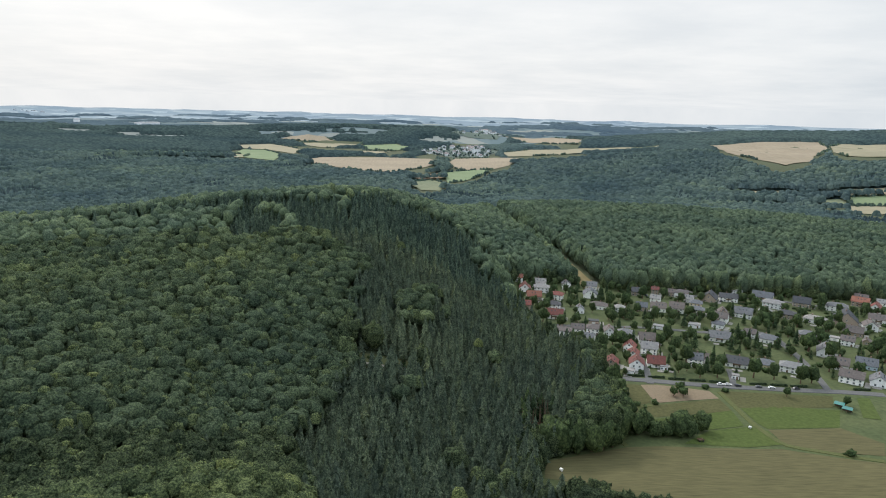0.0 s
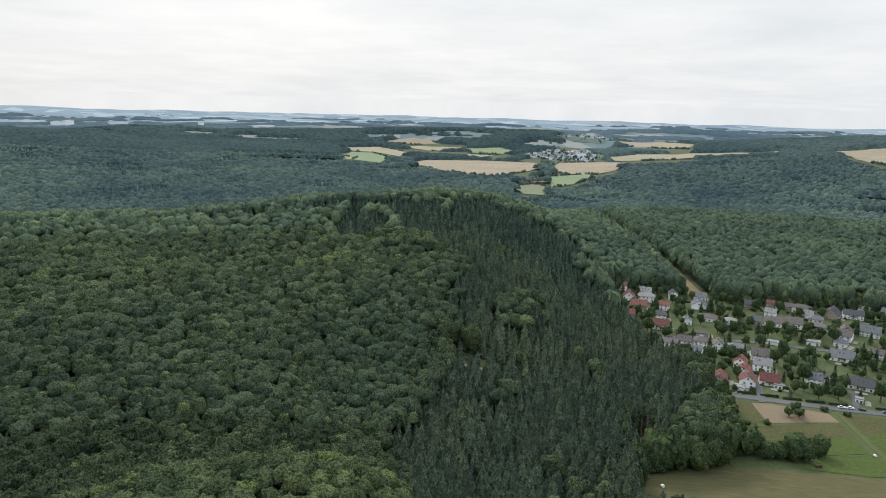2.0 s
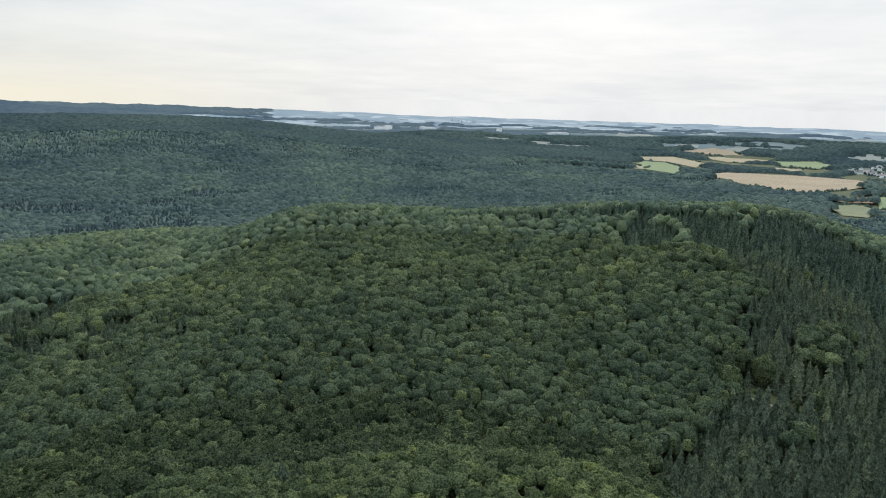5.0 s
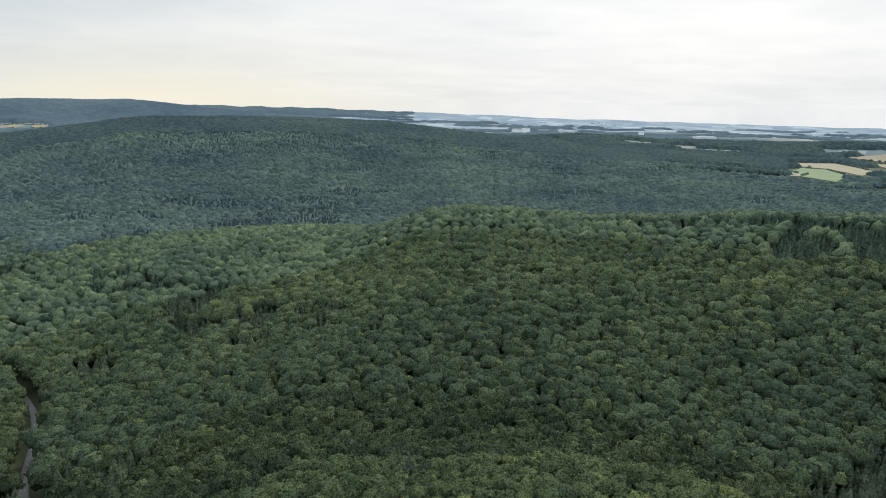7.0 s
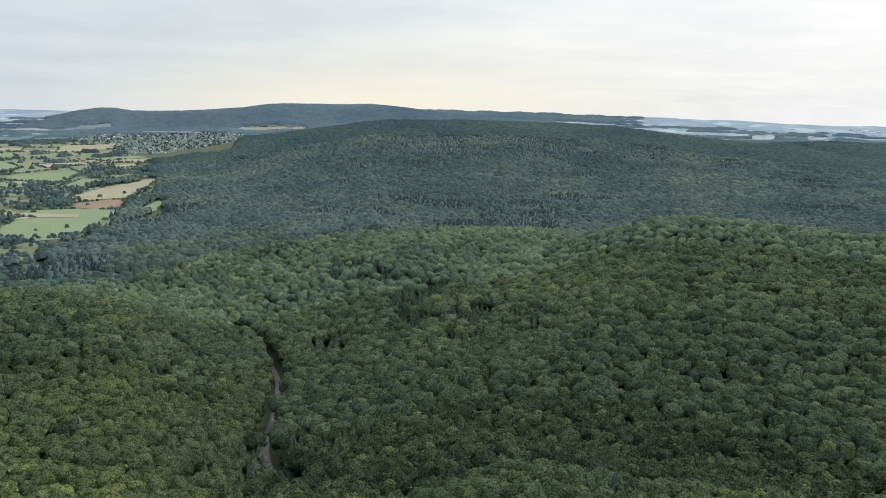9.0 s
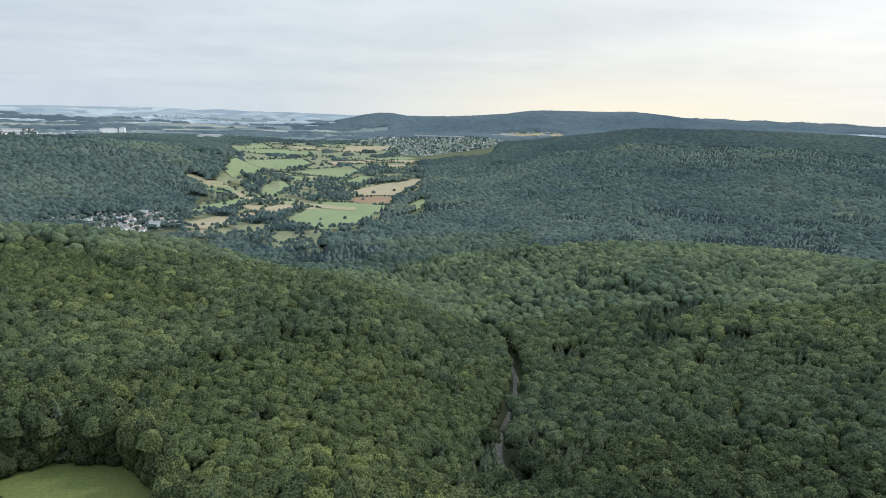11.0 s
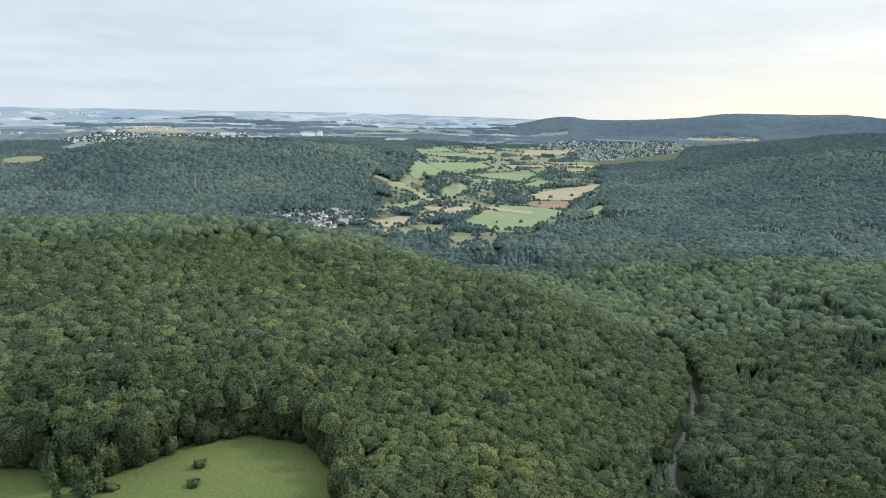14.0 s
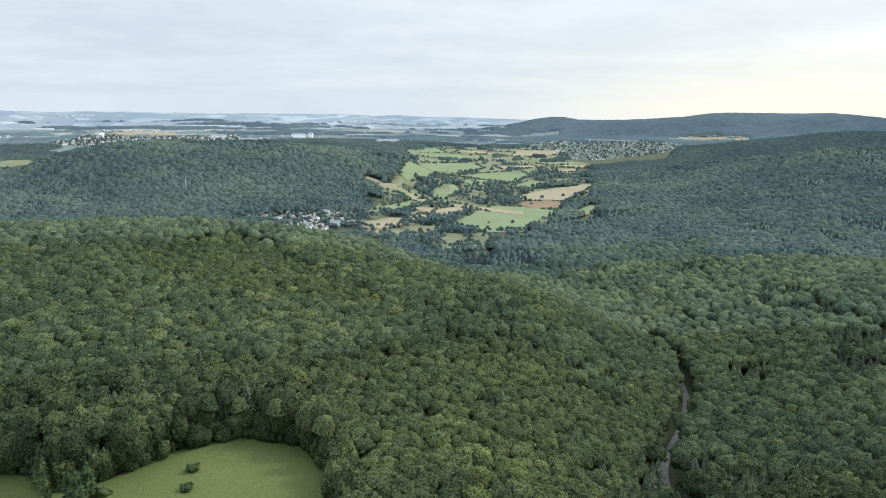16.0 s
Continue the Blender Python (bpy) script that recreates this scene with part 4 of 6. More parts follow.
# understorey between the crowns, and scrub along the edges of meadows
x, y = scatter(100, 540, 7.4)
k = ~conifer_mask(x, y)
x, y = x[k], y[k]
rad = rng.uniform(3.2, 4.6, len(x))
hump = (np.hypot(x, y) < 226) & (np.degrees(np.arctan2(x, y)) > -66) & (np.degrees(np.arctan2(x, y)) < -11)
low = np.where(any_inside(YOUNG, x, y) | hump, 11.2, 15.2)
plant("understorey", DOMES, x, y, ground(x, y) + low + rng.uniform(-1.5, 1.5, len(x)), rad, rad * 1.1, BEECH, "lower leafy trees between the tall crowns")
x, y = scatter(100, 900, 2.9)
rim = np.zeros(len(x), bool)
for q in range(8):
    u, v = x + 8 * math.cos(q * 0.785), y + 8 * math.sin(q * 0.785)
    rim |= inside(GLADE, u, v) | inside(VILLAGE, u, v)
x, y = x[rim], y[rim]
rad = rng.uniform(1.6, 3.9, len(x)) * np.where(np.hypot(x, y) > 560, 1.4, 1.0)
plant("edge_scrub", LEAFY[2], x, y, ground(x, y) + rad * 0.7, rad, rad * rng.uniform(1.0, 1.9, len(x)), BEECH, "leafy scrub along the edge of the wood")

x, y = scatter(100, 800, 5.2)
rim = np.zeros(len(x), bool)
for q in range(8):
    u, v = x + 17 * math.cos(q * 0.785), y + 17 * math.sin(q * 0.785)
    rim |= inside(GLADE, u, v) | inside(VILLAGE, u, v)
x, y = x[rim], y[rim]
rad = rng.uniform(2.8, 4.2, len(x))
plant("edge_thicket", LEAFY_RIM, x, y, ground(x, y) + rad * 1.5 + rng.uniform(-1, 2, len(x)), rad, rad * rng.uniform(1.5, 2.1, len(x)), BEECH, "leafy thicket below the trees at the wood edge")

# woods across the valleys, in leaf colours with haze painted in
for r0, r1, gap in ((801, 1560, 9.8), (1560, 2250, 12.6)):
    x, y = scatter(r0, r1, gap)
    con = conifer_mask(x, y) | (waves(x * 1.1, y * 1.1, 5.0) > 0.44)
    rad = gap * rng.uniform(0.6, 0.88, len(x)) * np.where(inside(VALLEY, x, y), 0.62, 1.0)
    k = ~con
    foot = k & (beyond(x, y) < 190) & (np.degrees(np.arctan2(x, y)) < -74)
    if foot.any():
        plant("valley_wood", DOMES, x[foot], y[foot], ground(x[foot], y[foot]) + 9 + rng.uniform(-1, 2.5, foot.sum()), rad[foot], rad[foot] * rng.uniform(0.75, 1.05, foot.sum()), WOODS_FOOT_HAZED, "leafy woods along the valley floor")
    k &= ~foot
    plant("far_wood", DOMES, x[k], y[k], ground(x[k], y[k]) + 9 + rng.uniform(-1, 2.5, k.sum()), rad[k], rad[k] * rng.uniform(0.75, 1.05, k.sum()), WOODS_MID_HAZED, "broadleaf woods on the slopes across the valley", tint=np.clip(0.42 + 0.5 * waves(x[k] * 0.7, y[k] * 0.7, 6.0) + rng.normal(0, 0.13, k.sum()), 0, 1), smooth=True)
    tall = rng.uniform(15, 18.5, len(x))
    plant("far_spruce_wood", CONES, x[con], y[con], ground(x[con], y[con]), tall[con] * 1.6, tall[con], NEEDLES_MID_HAZED, "dark conifer stands on the slopes across the valley", smooth=False)

# hedgerows and loose scrub between the valley's fields
hx, hy, hs = [], [], []
for kind, p in FIELDS:
    c = np.mean(np.array(p, float), 0)
    if not inside(VALLEY, c[0], c[1]) and math.hypot(c[0], c[1]) < 1300:
        continue
    for (x0, y0), (x1, y1) in zip(p, p[1:] + p[:1]):
        if rng.uniform() < (0.62 if c[0] < -900 else 0.4):
            n = max(2, int(math.hypot(x1 - x0, y1 - y0) / 5.5))
            t = np.linspace(0, rng.uniform(0.5, 1.0), n)
            t = t[rng.uniform(0, 1, n) > 0.22]
            hx.append(x0 + (x1 - x0) * t + rng.normal(0, 1.8, len(t)))
            hy.append(y0 + (y1 - y0) * t + rng.normal(0, 1.8, len(t)))
            hs.append(rng.uniform(2.0, 5.2, len(t)))
lo, hi = np.array(VALLEY, float).min(0), np.array(VALLEY, float).max(0)
bx, by = rng.uniform(lo[0], hi[0], 5200), rng.uniform(lo[1], hi[1], 5200)
k = inside(VALLEY, bx, by) & (waves(bx * 1.7, by * 1.7, 1.0) > 0.04 * np.clip((-bx - 1000) / 300, -3, 3))
k &= (rng.uniform(0, 1, len(bx)) < 0.55)
for kind, p in FIELDS:
    k &= ~(inside(p, bx, by) & (rng.uniform(0, 1, len(bx)) < 0.93))
hx, hy, hs = np.concatenate(hx + [bx[k]]), np.concatenate(hy + [by[k]]), np.concatenate(hs + [rng.uniform(1.8, 6.0, k.sum())])
plant("hedgerows", DOMES, hx, hy, ground(hx, hy) + hs * 0.7, hs, hs * rng.uniform(0.9, 1.4, len(hx)), WOODS_FOOT_HAZED, "dark hedgerows and scrub between the valley fields")

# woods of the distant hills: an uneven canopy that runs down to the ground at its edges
for name, f0, f1, dr, mat in (("far_canopy", 700, 2255, 11.0, WOODS_MID_HAZED), ("distant_wood", 2235, 3330, 14.0, WOODS_FAR_HAZED), ("horizon_wood", 3320, 4900, 24.0, WOODS_HORIZON_HAZED)):
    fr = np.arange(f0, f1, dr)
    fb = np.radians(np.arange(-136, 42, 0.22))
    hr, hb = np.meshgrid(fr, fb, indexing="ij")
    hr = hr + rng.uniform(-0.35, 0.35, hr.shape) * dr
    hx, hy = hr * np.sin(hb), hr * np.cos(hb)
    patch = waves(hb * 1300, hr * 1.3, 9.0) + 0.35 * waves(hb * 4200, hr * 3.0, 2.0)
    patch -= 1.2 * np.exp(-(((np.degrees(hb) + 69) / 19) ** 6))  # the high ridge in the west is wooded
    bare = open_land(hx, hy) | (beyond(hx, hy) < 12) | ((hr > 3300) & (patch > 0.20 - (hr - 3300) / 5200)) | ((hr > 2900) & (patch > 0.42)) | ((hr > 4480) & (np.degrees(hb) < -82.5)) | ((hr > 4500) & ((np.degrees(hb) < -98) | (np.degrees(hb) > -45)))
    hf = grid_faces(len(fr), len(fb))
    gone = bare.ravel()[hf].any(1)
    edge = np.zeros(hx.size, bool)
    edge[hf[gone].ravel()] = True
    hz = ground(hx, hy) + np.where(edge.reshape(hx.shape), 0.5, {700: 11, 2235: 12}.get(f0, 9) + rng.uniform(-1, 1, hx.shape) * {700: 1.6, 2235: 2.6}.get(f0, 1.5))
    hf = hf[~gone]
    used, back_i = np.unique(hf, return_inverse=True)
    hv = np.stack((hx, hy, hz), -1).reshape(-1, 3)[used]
    tagged(new(name, mesh_of(name, hv, back_i.reshape(-1, 4), mat, rng.beta(6, 6, len(used)), True)), "closed canopy of woods on the hills, haze in its blue-green", "trees", kind="stuff")
# ---- the village ----
def plain(name, colour, rough=0.7, gloss=0.3, vary=0.12, grain=2.0):
    """Paint, render or sheet: slight patches and dirt over one colour, a little different on each object."""
    def build(n, l, b):
        o = n.new("ShaderNodeObjectInfo")
        t = noise_tex(n, l, grain, 4.0)
        lo, hi = tuple(v * (1 - vary) for v in colour), tuple(min(1, v * (1 + vary)) for v in colour)
        c = ramp(n, l, t, ((0.3, lo), (0.7, hi)))
        v = ramp(n, l, o.outputs["Random"], ((0.0, (0.85, 0.86, 0.88)), (1.0, (1.1, 1.08, 1.05))))
        l.new(blend(n, l, 1.0, c, v, "MULTIPLY"), b.inputs["Base Color"])
    return material(name, build, rough, gloss)


def tiled(name, colour, rough=0.75):
    """Roof covering: courses of tiles as fine relief, weathered in patches."""
    def build(n, l, b):
        o = n.new("ShaderNodeObjectInfo")
        c = ramp(n, l, noise_tex(n, l, 0.9, 5.0), ((0.3, tuple(v * 0.78 for v in colour)), (0.7, tuple(min(1, v * 1.2) for v in colour))))
        v = ramp(n, l, o.outputs["Random"], ((0.0, (0.8, 0.82, 0.85)), (1.0, (1.15, 1.1, 1.05))))
        l.new(blend(n, l, 1.0, c, v, "MULTIPLY"), b.inputs["Base Color"])
        co = n.new("ShaderNodeTexCoord")
        w = n.new("ShaderNodeTexWave")
        w.bands_direction, w.wave_profile = "Z", "SAW"
        w.inputs["Scale"].default_value = 1.2
        l.new(co.outputs["Object"], w.inputs["Vector"])
        bump(n, l, b, w.outputs["Fac"], 0.6, 0.05)
    return material(name, build, rough, 0.25)


ROOF = {"r": tiled("dark red roof tiles", (0.15, 0.055, 0.045)), "o": tiled("orange roof tiles", (0.2, 0.085, 0.06)), "g": tiled("grey roof tiles", (0.125, 0.13, 0.14)),
        "d": tiled("anthracite roof tiles", (0.06, 0.063, 0.07)), "b": tiled("brown-grey roof tiles", (0.115, 0.1, 0.095)), "t": tiled("green-grey roof sheets", (0.22, 0.30, 0.29)),
        "l": tiled("pale grey roof", (0.22, 0.215, 0.21))}
ROOF_WORD = {"r": "dark red tiled", "o": "orange tiled", "g": "grey tiled", "d": "anthracite", "b": "brown-grey tiled", "t": "green-grey", "l": "pale grey"}
WALL = {"w": plain("white render", (0.88, 0.87, 0.85)), "k": plain("brown timber and render", (0.36, 0.29, 0.23)), "y": plain("cream yellow render", (0.72, 0.62, 0.42)), "u": plain("pale blue render", (0.50, 0.60, 0.68))}
WALL_WORD = {"w": "white rendered", "k": "brown clad", "y": "cream yellow", "u": "pale blue"}
FRAME = plain("white window frames", (0.7, 0.7, 0.68), 0.5)
TIMBER = plain("dark wood", (0.13, 0.085, 0.055), 0.7)
ASPHALT = two_tone("asphalt", (0.086, 0.086, 0.086), (0.120, 0.118, 0.116), 0.05, 1.5)
WORN = two_tone("worn pale asphalt", (0.16, 0.156, 0.148), (0.22, 0.212, 0.196), 0.05, 1.5)
GRAVEL = two_tone("gravel track", (0.195, 0.180, 0.150), (0.270, 0.247, 0.210), 0.1, 1.5)
RUT = two_tone("worn grass track", (0.062, 0.074, 0.026), (0.09, 0.096, 0.036), 0.1, 1.0)
CHIMNEY = plain("chimney brick", (0.25, 0.16, 0.13), 0.8)


def _glass(n, l, b):
    b.inputs["Base Color"].default_value = (0.045, 0.055, 0.065, 1)


GLASS = material("window glass", _glass, 0.08, 0.6)
TARP = plain("green sheet roof", (0.05, 0.17, 0.155), 0.5)


def bm_box(bm, x0, y0, z0, x1, y1, z1):
    v = [bm.verts.new(p) for p in ((x0, y0, z0), (x1, y0, z0), (x1, y1, z0), (x0, y1, z0), (x0, y0, z1), (x1, y0, z1), (x1, y1, z1), (x0, y1, z1))]
    for f in ((3, 2, 1, 0), (4, 5, 6, 7), (0, 1, 5, 4), (1, 2, 6, 5), (2, 3, 7, 6), (3, 0, 4, 7)):
        bm.faces.new([v[i] for i in f])
    return bm


def bm_mesh(name, bm, mat):
    bmesh.ops.recalc_face_normals(bm, faces=bm.faces[:])
    me = bpy.data.meshes.new(name)
    bm.to_mesh(me)
    bm.free()
    me.materials.append(mat)
    return me


def part(name, data, parent, label="", m=None):
    """One mesh as a part under its thing; data is a mesh or (bmesh, material)."""
    me = data if isinstance(data, bpy.types.Mesh) else bm_mesh(name, *data)
    ob = new(name, me)
    ob.parent = parent
    if m is not None:
        ob.matrix_basis = m
    return tagged(ob, label) if label else ob


def boxed(*b):
    bm = bmesh.new()
    for q in b:
        bm_box(bm, *q)
    return bm


# shared small pieces, built once
WINDOW = bm_mesh("window", boxed((-0.62, -0.05, -0.05, -0.52, 0.05, 1.35), (0.52, -0.05, -0.05, 0.62, 0.05, 1.35), (-0.62, -0.05, 1.25, 0.62, 0.05, 1.35), (-0.7, -0.14, -0.1, 0.7, 0.05, 0.0), (-0.04, -0.04, 0, 0.04, 0.03, 1.25)), FRAME)
PANE = bm_mesh("pane", boxed((-0.52, -0.015, 0.0, 0.52, 0.02, 1.25)), GLASS)
DOOR = bm_mesh("door", boxed((-0.5, -0.06, 0, 0.5, 0.04, 2.05), (-0.62, -0.03, 0, -0.5, 0.05, 2.15), (0.5, -0.03, 0, 0.62, 0.05, 2.15), (-0.62, -0.03, 2.05, 0.62, 0.05, 2.15)), TIMBER)
SKYLIGHT = bm_mesh("roof_window", boxed((-0.4, -0.55, 0, 0.4, 0.55, 0.09)), GLASS)
GARAGE = bm_mesh("garage_door", boxed((-1.25, -0.05, 0, 1.25, 0.05, 2.1), (-1.25, -0.07, 0.65, 1.25, -0.05, 0.7), (-1.25, -0.07, 1.35, 1.25, -0.05, 1.4)), FRAME)


def house_roof(bm, hx, hy, h, rise, form, over=0.75, thick=0.22):
    """Pitched roof over a plan of half sizes hx, hy with the ridge along x."""
    hx, hy = hx + over * (0.8 if form != "h" else 1), hy + over
    drop = rise * over / (hy - over)
    z0, z1 = h - drop, h + rise
    inset = hy * 0.9 if form == "h" else 0.0
    inset = min(inset, hx * 0.75)
    low = [(-hx, -hy, z0), (hx, -hy, z0), (hx, hy, z0), (-hx, hy, z0)]
    top = [(-hx + inset, 0, z1), (hx - inset, 0, z1)]
    vs = [bm.verts.new(p) for p in low + top] + [bm.verts.new((p[0], p[1], p[2] + thick)) for p in low + top]
    for f in ((0, 1, 5, 4), (2, 3, 4, 5), (1, 2, 5), (3, 0, 4)):
        if len(f) == 3 and form != "h":
            continue
        bm.faces.new([vs[i] for i in f][::-1])
        bm.faces.new([vs[i + 6] for i in f])
    rim = ((0, 1), (1, 2), (2, 3), (3, 0)) if form == "h" else ((0, 1), (2, 3), (1, 5), (5, 2), (3, 4), (4, 0))
    for a, b in rim:
        bm.faces.new([vs[a], vs[b], vs[b + 6], vs[a + 6]])
    return bm


def house(x, y, w, turn, rc, wc, form, hr):
    """A detached house on its plot: walls with gables, pitched roof, windows with frames and panes, door, chimney."""
    z = float(ground(x, y)) - 0.2
    e = new("house")
    facing = form == "f"
    length, depth = (w * hr.uniform(1.05, 1.35), w) if facing else (w, min(w * 0.85, hr.uniform(8.5, 10.5)))
    if form == "F":
        depth = min(w, 6.0)
    e.matrix_basis = pose(x, y, z, 0, 0, turn + (90 if facing else 0))
    hx, hy = length / 2, depth / 2
    small = w < 6.5
    h = 2.9 if form == "F" or small else hr.choice((4.0, 4.8, 5.4))
    rise = hy * (0.5 if form == "h" else hr.uniform(0.68, 0.86))
    bm = bmesh.new()
    if form in "sf":
        p = [(-hy, 0), (hy, 0), (hy, h), (0, h + rise), (-hy, h)]
        a, b = [bm.verts.new((-hx, q, r)) for q, r in p], [bm.verts.new((hx, q, r)) for q, r in p]
        bm.faces.new(a)
        bm.faces.new(b[::-1])
        for i in (0, 1, 4):
            j = (i + 1) % 5
            bm.faces.new([a[i], b[i], b[j], a[j]])
    else:
        bm_box(bm, -hx, -hy, 0, hx, hy, h)
    part("wall", (bm, WALL[wc]), e)
    bm = bmesh.new()
    if form == "F":
        bm_box(bm, -hx - 0.25, -hy - 0.25, h, hx + 0.25, hy + 0.25, h + 0.28)
        bm_box(bm, -hx - 0.25, -hy - 0.25, h + 0.28, hx + 0.25, -hy - 0.1, h + 0.42)
        roof = part("roof", (bm, ROOF[rc]), e)
    else:
        roof = part("roof", (house_roof(bm, hx, hy, h, rise, form), ROOF[rc]), e)
        cx = hr.uniform(-0.4, 0.4) * hx
        part("chimney", (boxed((cx - 0.4, 0.3, h + rise * 0.55, cx + 0.4, 1.0, h + rise + 1.0), (cx - 0.48, 0.22, h + rise + 1.0, cx + 0.48, 1.08, h + rise + 1.12)), CHIMNEY), roof)
        if not small and form != "h":
            tilt = math.degrees(math.atan2(rise, hy))
            for k in range(hr.randint(1, 3)):
                sx, f = (k - 0.7) * 2.6, 0.45
                if abs(sx) < hx - 1:
                    for side in (-1, 1):
                        part("roof_window", SKYLIGHT, roof, m=pose(sx, side * hy * f, h + rise * (1 - f) + 0.24, -side * tilt))
    rows = [0.95] + ([3.2] if h > 4.7 else [])
    if form == "F" and hr.random() < 0.6:
        part("garage_door", GARAGE, e, m=pose(0, -hy, 0))
        return tagged(e, f"low flat-roofed garage or annex with {WALL_WORD[wc]} walls", "garage", "village houses")
    spots = []
    for zz in rows:
        n = max(2, int(length / 3.1))
        for k in range(n):
            u = (k + 0.5) / n * length - hx
            spots += [(u, -hy, zz, 0), (u, hy, zz, 180)]
        for k in range(2 if depth > 6 else 1):
            u = (k - 0.5) * depth * 0.42 if depth > 6 else 0
            spots += [(hx, u, zz, 90), (-hx, u, zz, -90)]
    if form in "sf" and not small:
        spots += [(hx, 0, h + 0.5, 90), (-hx, 0, h + 0.5, -90)]
    skip = hr.randrange(len(spots))
    for k, (u, v, zz, a) in enumerate(spots):
        if k == skip or zz + 1.4 > h + (rise * 0.8 if abs(a) == 90 and v == 0 else 0):
            continue
        win = part("window", WINDOW, e, m=pose(u, v, zz, 0, 0, a))
        part("pane", PANE, win)
    u, v, _, a = spots[skip]
    part("door", DOOR, e, m=pose(u * 0.98, v, 0.1, 0, 0, a))
    if w > 11 and form != "h" and hr.random() < 0.55:
        side = hx if facing else -hy
        b = (side, -2.2, 2.75, side + 1.4, 2.2, 2.9) if facing else (-2.4, side - 1.4, 2.75, 2.4, side, 2.9)
        r = (side + 1.32, -2.2, 2.9, side + 1.4, 2.2, 3.75) if facing else (-2.4, side - 1.4, 2.9, 2.4, side - 1.32, 3.75)
        part("balcony", (boxed(b, r), TIMBER), e, "dark wooden balcony")
    kind = {"s": "side-on gabled", "f": "steep gabled", "h": "hip-roofed", "F": "flat-roofed"}[form]
    return tagged(e, f"{WALL_WORD[wc]} {kind} village house under a {ROOF_WORD[rc]} roof", "house", "village houses")


hr = random.Random(11)
HOUSES = [(x, y, round(w * 0.92, 1) if w > 7 else w, a, rc, wc, form) for x, y, w, a, rc, wc, form in HOUSES]
tries = 0
while len(HOUSES) < 112 and tries < 4000:  # the houses seen only in part between the trees
    tries += 1
    x, y = hr.uniform(72, 480), hr.uniform(446, 655)
    if y > 592 + 0.9 * x or not inside(VILLAGE, np.array(x), np.array(y)) or any(math.hypot(x - h[0], y - h[1]) < 9 + h[2] * 0.55 for h in HOUSES):
        continue
    if any(float(to_line(line, np.array(x), np.array(y))) < width / 2 + 6 for name, width, line in ROADS):
        continue
    HOUSES.append((x, y, hr.uniform(8.5, 11.5), -math.degrees(math.atan2(x, y)) + hr.uniform(-12, 12), hr.choice("ggddbbrl"), hr.choice("wwwwyk"), hr.choice("ssffh")))
for h in HOUSES:
    house(*h, hr)


# roads, tracks and plots
def ribbon(line, width, lift, step=6.0):
    """A strip of given width along a line, laid on the relief."""
    p = np.array(line, float)
    pts = []
    for i in range(len(p) - 1):
        a, b, c, d = p[max(i - 1, 0)], p[i], p[i + 1], p[min(i + 2, len(p) - 1)]
        n = max(2, int(np.hypot(*(c - b)) / step))
        for t in np.arange(n) / n:
            pts.append(0.5 * (2 * b + (c - a) * t + (2 * a - 5 * b + 4 * c - d) * t**2 + (3 * b - a - 3 * c + d) * t**3))
    pts = np.array(pts + [p[-1]])
    d = np.gradient(pts, axis=0)
    d /= np.linalg.norm(d, axis=1, keepdims=True)
    nrm = np.stack((-d[:, 1], d[:, 0]), 1)
    w = np.array([-0.5, -0.5, 0.5, 0.5]) * width
    rows = []
    for k, (off, dz) in enumerate(zip(w, (-0.35, 0, 0, -0.35))):
        q = pts + nrm * (off + (0.3 if k in (0,) else -0.3 if k == 3 else 0) * -1)
        rows.append(np.column_stack((q, ground(pts[:, 0], pts[:, 1]) + lift + dz)))
    v = np.stack(rows, 1).reshape(-1, 3)
    i = np.arange(len(pts) - 1)[:, None] * 4
    f = np.concatenate([i + np.array([[k, k + 1, k + 5, k + 4]]) for k in range(3)])
    return v, f[:, ::-1]


for name, width, line in ROADS:
    v, f = ribbon(line, width, 0.62 if "track" not in name and "path" not in name else 0.55)
    paved = name in ("main_road", "village_street")
    tagged(new(name, mesh_of(name, v, f, ASPHALT if paved else RUT, smooth=False)), "narrow grey asphalt road past the houses" if paved else "pale unpaved track across the meadows", "road", kind="structure")
v, f = ribbon(LANE, 3.3, 0.45)
lane = tagged(new("forest_road", mesh_of("forest_road", v, f, WORN)), "grey asphalt road winding through the woods", "road", kind="structure")
DASH = plain("white road paint", (0.6, 0.6, 0.58), 0.7)
lp = np.array(LANE[1:6], float)
for i in range(len(lp) - 1):
    n = int(np.hypot(*(lp[i + 1] - lp[i])) / 9)
    for k in range(n):
        c = lp[i] + (lp[i + 1] - lp[i]) * (k + 0.5) / n
        d = lp[i + 1] - lp[i]
        part("road_dash", (boxed((-0.08, -1.6, 0, 0.08, 1.6, 0.03)), DASH), lane, m=pose(c[0], c[1], float(ground(*c)) + 0.5, 0, 0, -math.degrees(math.atan2(d[0], d[1]))))
v, f = ribbon([(-60, 393), (-27, 394), (-12, 397), (-3, 398)], 2.6, 0.6)
tagged(new("forest_track", mesh_of("forest_track", v, f, GRAVEL)), "pale gravel track through the clearing", "road", kind="structure")
v, f = ribbon(RIDE, 15.0, 0.5)
RIDE_SOIL = two_tone("dry grass of the ride", (0.150, 0.124, 0.056), (0.210, 0.165, 0.083), 0.06, 0.8)
tagged(new("forest_ride", mesh_of("forest_ride", v, f, RIDE_SOIL)), "dry grassy ride cut through the wood", "ground", kind="structure")
